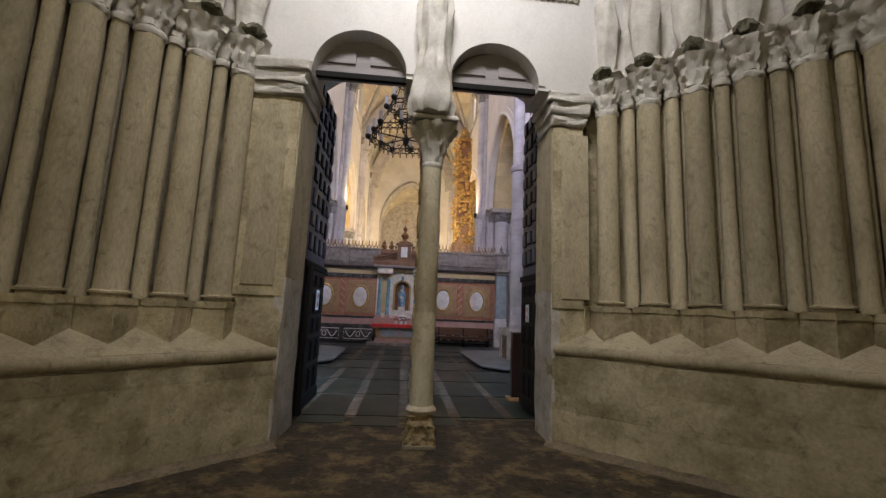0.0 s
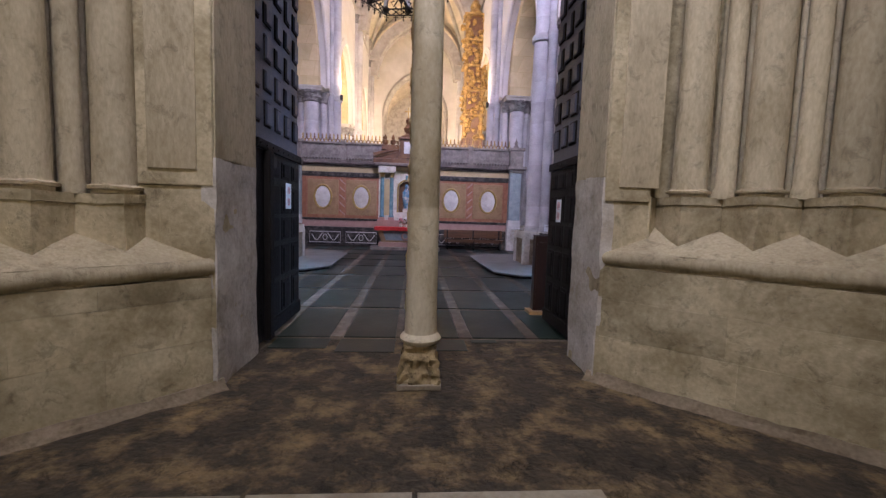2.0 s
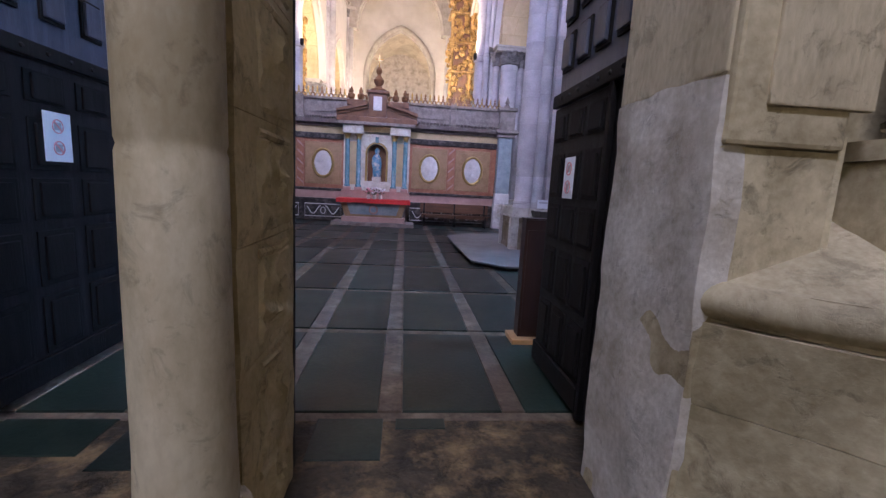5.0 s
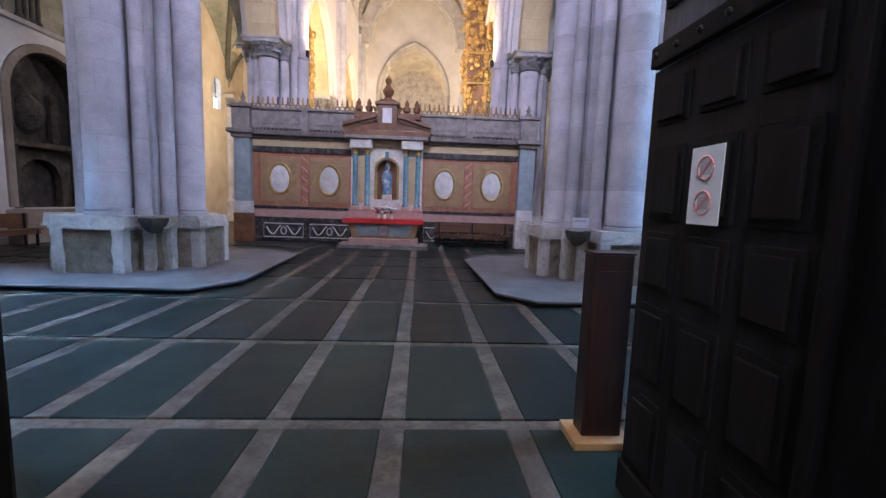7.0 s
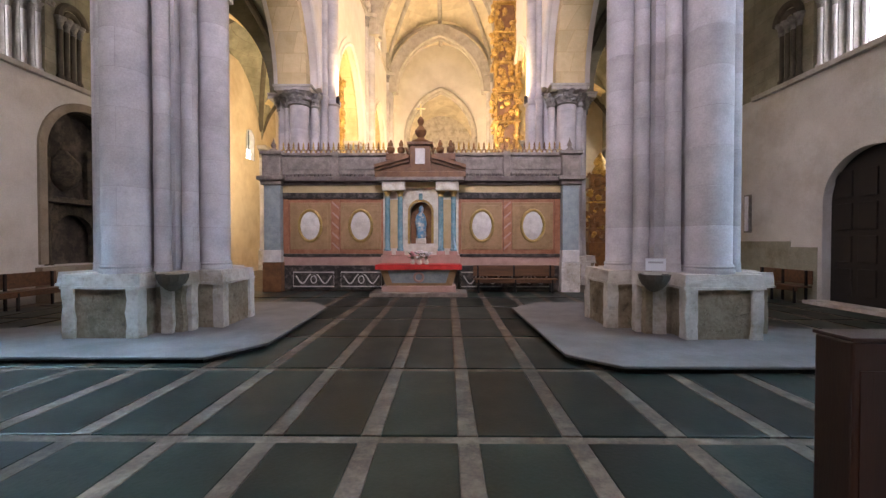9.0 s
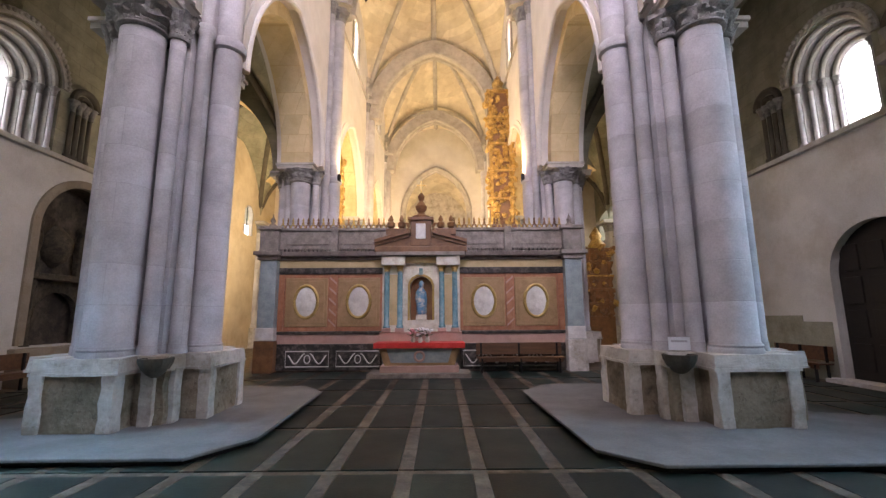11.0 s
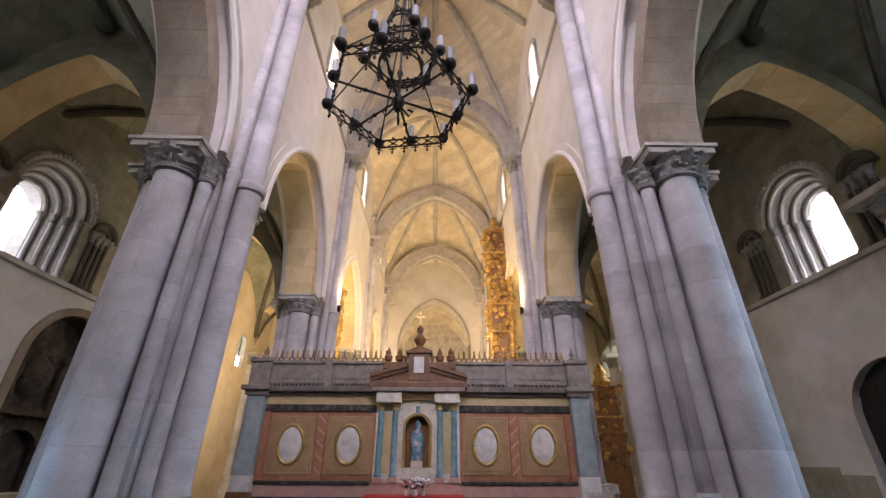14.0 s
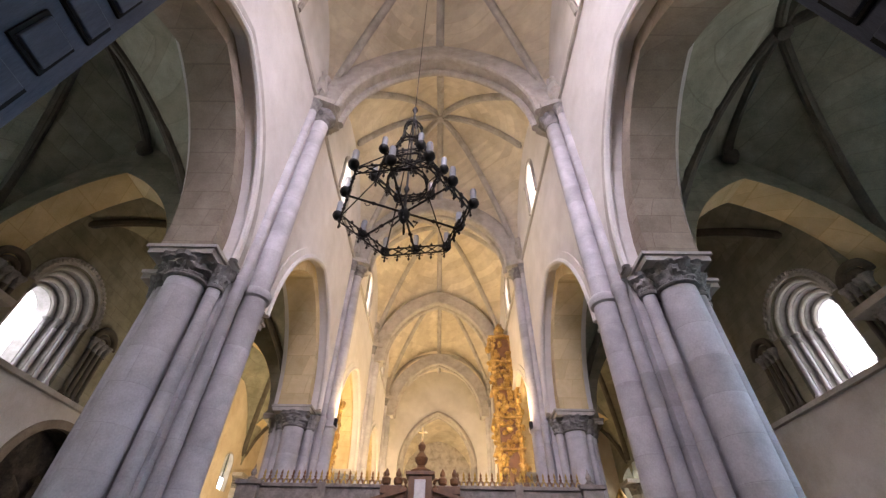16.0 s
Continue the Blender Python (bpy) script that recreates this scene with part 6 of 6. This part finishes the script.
bench(2.9, SY - 0.45, 0, 2.6, "long low wooden bench against the choir screen")
bench(NORTH + 0.75, 16.4, 90, 2.6, "dark wooden bench along the plastered aisle wall")
bench(SOUTH - 0.45, 18.6, -90, 1.8, "dark wooden bench beside the arched door")


# ---- holy water stoups on the pier bases and the card on one of them
def stoup(x, y, turn):
    s = thing("holy_water_stoup", "dark fluted stone basin fixed to the pier base", "stoup", (x, y, 0.08), "stoups", turn=turn)
    bm = bmesh.new()
    lathe(bm, 0, -0.16, [(0.04, 0.72), (0.1, 0.76), (0.17, 0.84), (0.21, 0.93), (0.22, 1.0), (0.18, 1.0), (0.12, 0.93)], 24, lambda a, k: 1 + 0.09 * abs(math.sin(6 * a)) * (k < 5))
    part("basin", bm, DARK_RIB, s, smooth=True)
    part("bracket", B((-0.06, 0.06, -0.1, 0.12, 0.74, 0.9), bevel=0.02), PANEL_STONE, s)


stoup(PX[0] + 0.8, PY[0] - 0.98, 40)
stoup(PX[1] - 0.8, PY[0] - 0.98, -40)
c = thing("notice_card", "white notice card leaning above the stoup", "notice", (PX[1] - 0.82, PY[0] - 0.98, 1.13), turn=-20)
part("card", B((-0.15, 0.15, -0.01, 0.01, 0, 0.2), bevel=0.003), PAPER, c)
part("text_line", B((-0.11, 0.11, -0.0125, -0.01, 0.12, 0.15)), INK, c)

# ---- power box and cable by the south respond
part_box = thing("conduit", "grey upright cable duct on the south aisle pier", "conduit", (SOUTH - 0.055, 20.3, 0))
part("backing", B((-0.02, 0.05, -0.1, 0.16, 1.9, 3.1), bevel=0.008), CAPITAL, part_box, "dark grey backing board")
part("duct", B((-0.07, -0.022, -0.05, 0.07, 1.95, 3.05), bevel=0.008), PAPER, part_box, "white upright duct cover")


# ---------------------------------------------------------------- chandelier
ch = thing("chandelier", "huge black wrought-iron crown chandelier with pale candle tubes", "chandelier", (-0.15, 11.75, 0))


TURN = radians(-8)


def rim(r, a, sides):
    """Point of a round or many-sided crown at the angle a."""
    if sides:
        q = (a - TURN) % (math.tau / sides) - math.pi / sides
        r = r * math.cos(math.pi / sides) / math.cos(q)
    return r * math.cos(a), r * math.sin(a)


def hoop(z, r, h, n, lamps, sides=0):
    """An openwork crown: two rails, cross bars, crest and hanging leaf tips, and cups with candle tubes."""
    for dz in (0, h):
        bm = bmesh.new()
        m = sides or n
        tube(bm, [(*rim(r, TURN + math.tau * i / m, sides), z + dz) for i in range(m)], 0.015, 6, closed=True)
        part("hoop", bm, IRON, ch)
    k = max(10, int(r * 30)) // 6 * 6
    for i in range(k):
        a = TURN + math.tau * i / k
        x, y = rim(r, a, sides)
        xa, ya = rim(r, a - math.pi / k, sides)
        xb, yb = rim(r, a + math.pi / k, sides)
        bm = bmesh.new()
        tube(bm, [(xa, ya, z), (x, y, z + h * 0.55), (xb, yb, z + h)], 0.011, 5)
        tube(bm, [(xa, ya, z + h), (x, y, z + h * 0.45), (xb, yb, z)], 0.011, 5)
        lathe(bm, x, y, [(0.006, z + h * 0.3), (0.03, z + h * 0.5), (0.006, z + h * 0.7)], 6)
        lathe(bm, x, y, [(0.024, z + h), (0.03, z + h + 0.02), (0.004, z + h + 0.07)], 5)
        tube(bm, [(x, y, z), (x, y, z - 0.06)], 0.01, 5)
        ux, uy = (xb - xa) * 4, (yb - ya) * 4
        d = max(1e-6, math.hypot(ux, uy))
        for dq in (-0.05, 0.05):
            tube(bm, [(x, y, z - 0.03), (x + ux / d * dq, y + uy / d * dq, z - 0.055), (x + ux / d * dq * 1.1, y + uy / d * dq * 1.1, z - 0.035)], 0.009, 5)
        lathe(bm, x, y, [(0.004, z - 0.15), (0.024, z - 0.11), (0.008, z - 0.07), (0.018, z - 0.055), (0.008, z - 0.04)], 6)
        part("lattice_bar", bm, IRON, ch)
    for i in range(lamps):
        a = TURN + math.tau * i / lamps
        x, y = rim(r, a, sides)
        x, y = x * (1 + 0.06 / r), y * (1 + 0.06 / r)
        b = z + h * 0.6
        bm = bmesh.new()
        tube(bm, [(*rim(r, a, sides), z + 0.02), (x, y, b)], 0.018, 6)
        lathe(bm, x, y, [(0.02, b - 0.03), (0.06, b - 0.005), (0.085, b + 0.05), (0.08, b + 0.1), (0.05, b + 0.125)], 14)
        cup = part("cup", bm, IRON, ch, smooth=True)
        bm = bmesh.new()
        lathe(bm, x, y, [(0.05, b + 0.126), (0.052, b + 0.34), (0.046, b + 0.37), (0.014, b + 0.378)], 12)
        part("candle_tube", bm, CANDLE, cup, "pale candle tube", smooth=True)


hoop(6.36, 1.04, 0.15, 48, 12, 6)
hoop(7.3, 0.56, 0.13, 36, 6, 6)
hoop(7.08, 0.34, 0.11, 24, 0)
hoop(8.05, 0.27, 0.1, 24, 0)
hoop(8.72, 0.17, 0.1, 18, 0)
for i in range(6):
    a = TURN + math.tau * (i + 0.5) / 6
    x, y = rim(1.04, a, 6)
    bm = bmesh.new()
    tube(bm, [(0.05 * x, 0.05 * y, 6.44), (x, y, 6.44)], 0.019, 6)
    lathe(bm, 0.55 * x, 0.55 * y, [(0.01, 6.4), (0.04, 6.44), (0.01, 6.48)], 8)
    tube(bm, [(0.6 * x, 0.6 * y, 6.43), (0.62 * x, 0.62 * y, 6.37), (0.67 * x, 0.67 * y, 6.35), (0.7 * x, 0.7 * y, 6.39)], 0.008, 5)
    part("spoke", bm, IRON, ch)
    a = TURN + math.tau * i / 6
    c, s = math.cos(a), math.sin(a)
    bm = bmesh.new()
    tube(bm, [(1.04 * c, 1.04 * s, 6.5), (0.56 * c, 0.56 * s, 7.32), (0.27 * c, 0.27 * s, 8.1), (0.17 * c, 0.17 * s, 8.78), (0.13 * c, 0.13 * s, 8.98), (0.02 * c, 0.02 * s, 9.12)], 0.012, 6)
    tube(bm, [(0.34 * c, 0.34 * s, 7.12), (0.54 * c, 0.54 * s, 7.34)], 0.01, 6)
    part("stay", bm, IRON, ch)
bm = bmesh.new()
lathe(bm, 0, 0, [(0.02, 6.2), (0.06, 6.26), (0.09, 6.36), (0.1, 6.42), (0.06, 6.5), (0.03, 6.56), (0.02, 6.9), (0.05, 7.0), (0.02, 7.1), (0.018, 9.4), (0.06, 9.5), (0.02, 9.62)], 14)
part("stem", bm, IRON, ch, smooth=True)
for i in range(4):
    a = math.tau * i / 4
    bm = bmesh.new()
    tube(bm, [(0.05 * math.cos(a), 0.05 * math.sin(a), 6.3), (0.17 * math.cos(a), 0.17 * math.sin(a), 6.12), (0.22 * math.cos(a), 0.22 * math.sin(a), 6.22), (0.15 * math.cos(a), 0.15 * math.sin(a), 6.25)], 0.016, 6)
    part("pendant_scroll", bm, IRON, ch)
bm = bmesh.new()
tube(bm, [(0, 0, 9.6), (0, 0, 21.4)], 0.008, 6)
part("cable", bm, IRON, ch)


# ---------------------------------------------------------------- choir: gilded organ cases
def gilded(name, x, y, z0, z1, w, dpt, label, seed):
    g = thing(name, label, "gilded case", (x, y, 0), "gilded cases")
    part("body", B((-w * 0.42, w * 0.42, -dpt * 0.4, dpt * 0.4, z0, z1), bevel=0.04), BROWNM, g)
    rng = random.Random(seed)
    H = z1 - z0
    for i in range(5):
        for q in (-1, 1):
            zz = z0 + H * i / 5
            bm = bmesh.new()
            lathe(bm, q * w * 0.4, -dpt * 0.45, [(0.12, zz + 0.05), (0.13, zz + 0.15), (0.09, zz + 0.25), (0.1, zz + H / 5 - 0.35), (0.16, zz + H / 5 - 0.2), (0.17, zz + H / 5 - 0.1)], 12,
                  lambda a, k: 1 + 0.14 * math.sin(3 * a + k * 2))
            part("twisted_column", bm, BROWNM if seed == 8 else GOLD, g, smooth=True)
        part("shelf", B((-w * 0.55, w * 0.55, -dpt * 0.6, dpt * 0.4, z0 + H * (i + 1) / 5 - 0.1, z0 + H * (i + 1) / 5), bevel=0.03), GOLD if i == 2 or seed != 8 else BROWNM, g)
    for i in range(46 if seed == 8 else 150):
        bm = bmesh.new()
        c = Vector(((rng.random() - 0.5) * w * 1.2, -dpt * 0.42 - 0.12 * rng.random(), z0 + H * rng.random()))
        bmesh.ops.create_icosphere(bm, subdivisions=2, radius=0.08 + 0.1 * rng.random(), matrix=Matrix.Translation(c))
        rough(bm, 0.09, 9, i * 1.7)
        part("carved_scroll", bm, BROWNM if seed == 8 and i % 3 else GOLD, g, smooth=True)
    bm = bmesh.new()
    lathe(bm, 0, 0, [(w * 0.3, z1), (w * 0.36, z1 + 0.2), (w * 0.2, z1 + 0.5), (w * 0.24, z1 + 0.7), (0.04, z1 + 1.2)], 14, lambda a, k: 1 + 0.3 * noise.noise(Vector((a * 2, k, seed))))
    part("crown", bm, GOLD, g, smooth=True)
    part("lower_case", B((-w * 0.5, w * 0.5, -dpt * 0.5, dpt * 0.5, 0, z0), bevel=0.03), BROWNM, g)


gilded("organ_case", 3.75, 28.6, 6.2, 13.6, 1.3, 1.3, "tall gilded baroque organ case beside the choir pier", 3)
gilded("gilded_altar_top", -4.5, 27.0, 5.2, 9.2, 0.6, 0.7, "slim gilded baroque case in the arcade opening", 5)
gilded("side_altarpiece", 9.0, 29.5, 1.6, 5.2, 1.3, 0.6, "dark wooden altarpiece with gilt trim in the south aisle", 8)

# spot lamps on the choir piers
for x in (PX[0] + 1.35, PX[1] - 1.35):
    s = thing("spot_lamp", "small black spot lamp clamped to the pier", "spotlight", (x, PY[1] - 0.55, 6.7), "spot lamps")
    bm = bmesh.new()
    lathe(bm, 0, 0, [(0.05, 0.0), (0.07, 0.05), (0.07, 0.2), (0.05, 0.24)], 12)
    part("lamp_body", bm, IRON, s, smooth=True)
    part("clamp", B((-0.02, 0.02, 0.02, 0.25, 0.02, 0.07)), IRON, s)

# ochre plaster and a narrow window on the north aisle wall past the arch
bm = bmesh.new()
wall(bm, along_y(NORTH + 0.003, NORTH + 0.06), 23.7, 32.96, 0, 10.9, [(29.55, 0.5, 6.1, 7.25, 0.5)])
setting(part("wall_north_ochre", bm, YELLOW_WALL), "warm ochre plaster on the far north aisle wall", "wall")
w = thing("window_slit", "narrow bright window in the ochre aisle wall", "window", kind="structure")
bm = bmesh.new()
arch_band(bm, along_y(NORTH - 0.12, NORTH + 0.09), 29.55, 0.5, 7.25, 0.5, -0.08, -0.004, legs=1.14)
part("stone_frame", bm, RIB, w)
part("mullion", B((NORTH - 0.04, NORTH, 29.535, 29.565, 6.1, 7.74)), IRON, w)

# low partition walls that close the aisles behind the choir screen
setting(part("wall_aisle_end_north", B((NORTH, PX[0] - 1.4, 33.0, 33.4, 0, 11)), YELLOW_WALL), "ochre wall at the end of the north aisle", "wall")
setting(part("wall_aisle_end_south", B((PX[1] + 1.4, SOUTH, 33.0, 33.4, 0, 11)), YELLOW_WALL), "ochre wall at the end of the south aisle", "wall")

# ---------------------------------------------------------------- floor pieces
XS = [-9.55, -8.75, -7.95, -7.14, -6.33, -5.52, -4.71, -3.9, -3.09, -2.28, -1.47, -0.67, 0.14, 0.94, 1.8, 2.66, 3.5, 4.32, 5.14, 5.96, 6.78, 7.6, 8.42, 9.24, 10.06]
YS = [7.0, 8.62, 10.27, 12.11, 13.9, 15.53, 17.2, 18.85, 20.4]
SW = 0.085
slab_mesh = {}


def piece(kind, x0, x1, y0, y1, top, mat, parent, bev=0.006):
    key = (kind, round(x1 - x0, 2), round(y1 - y0, 2))
    if key not in slab_mesh:
        hx, hy = (x1 - x0) / 2, (y1 - y0) / 2
        bm = bmesh.new()
        prism(bm, [(-hx, -hy), (hx, -hy), (hx, hy), (-hx, hy)], -0.03, -0.004)
        a = [bm.verts.new(p) for p in ((-hx, -hy, -0.004), (hx, -hy, -0.004), (hx, hy, -0.004), (-hx, hy, -0.004))]
        b = [bm.verts.new(p) for p in ((-hx + bev, -hy + bev, 0), (hx - bev, -hy + bev, 0), (hx - bev, hy - bev, 0), (-hx + bev, hy - bev, 0))]
        bm.faces.new(b)
        for i in range(4):
            bm.faces.new((a[i], a[(i + 1) % 4], b[(i + 1) % 4], b[i]))
        slab_mesh[key] = link_mesh(kind, bm, mat)
    o = new(kind, slab_mesh[key])
    o.parent = parent
    o.location = ((x0 + x1) / 2, (y0 + y1) / 2, top)


# broken slate tongues reaching out over the worn paving at the threshold
for x0, x1, y0, y1 in ((-1.36, -0.72, 6.62, 6.98), (-0.6, 0.06, 6.5, 6.98), (0.48, 0.9, 6.56, 6.98), (0.98, 1.3, 6.86, 6.98)):
    piece("slate_slab", x0, x1, y0, y1, 0.003, SLATE, floor)
piece("strip_stone", -1.56, -1.4, 6.3, 6.98, 0.003, STRIP, floor)
rng = random.Random(7)
for i in range(len(XS) - 1):
    for j in range(len(YS) - 1):
        piece("slate_slab", XS[i] + SW, XS[i + 1] - SW, YS[j] + SW * 0.8, YS[j + 1] - SW * 0.8, 0.002 + 0.003 * rng.random(), SLATE, floor)
for i in range(6, 18):
    for j in range(len(YS) - 1):
        piece("strip_stone", XS[i] - SW + 0.004, XS[i] + SW - 0.004, YS[j] + 0.07, YS[j + 1] - 0.07, 0.001 + 0.003 * rng.random(), STRIP, floor)
# large slabs of the porch before the cobbles
for j, (y0, y1) in enumerate(((-3.2, -1.6), (-1.55, 0.1), (0.15, 1.7), (1.75, 2.9), (2.95, 4.18))):
    x = -4.0 + 0.4 * (j % 2)
    while x < 1.2:
        w = 0.9 + 0.7 * rng.random()
        piece("porch_slab", x, x + w - 0.03, y0, y1 - 0.03, 0.004 + 0.006 * rng.random(), SLAB_OUT, porch_floor, 0.012)
        x += w
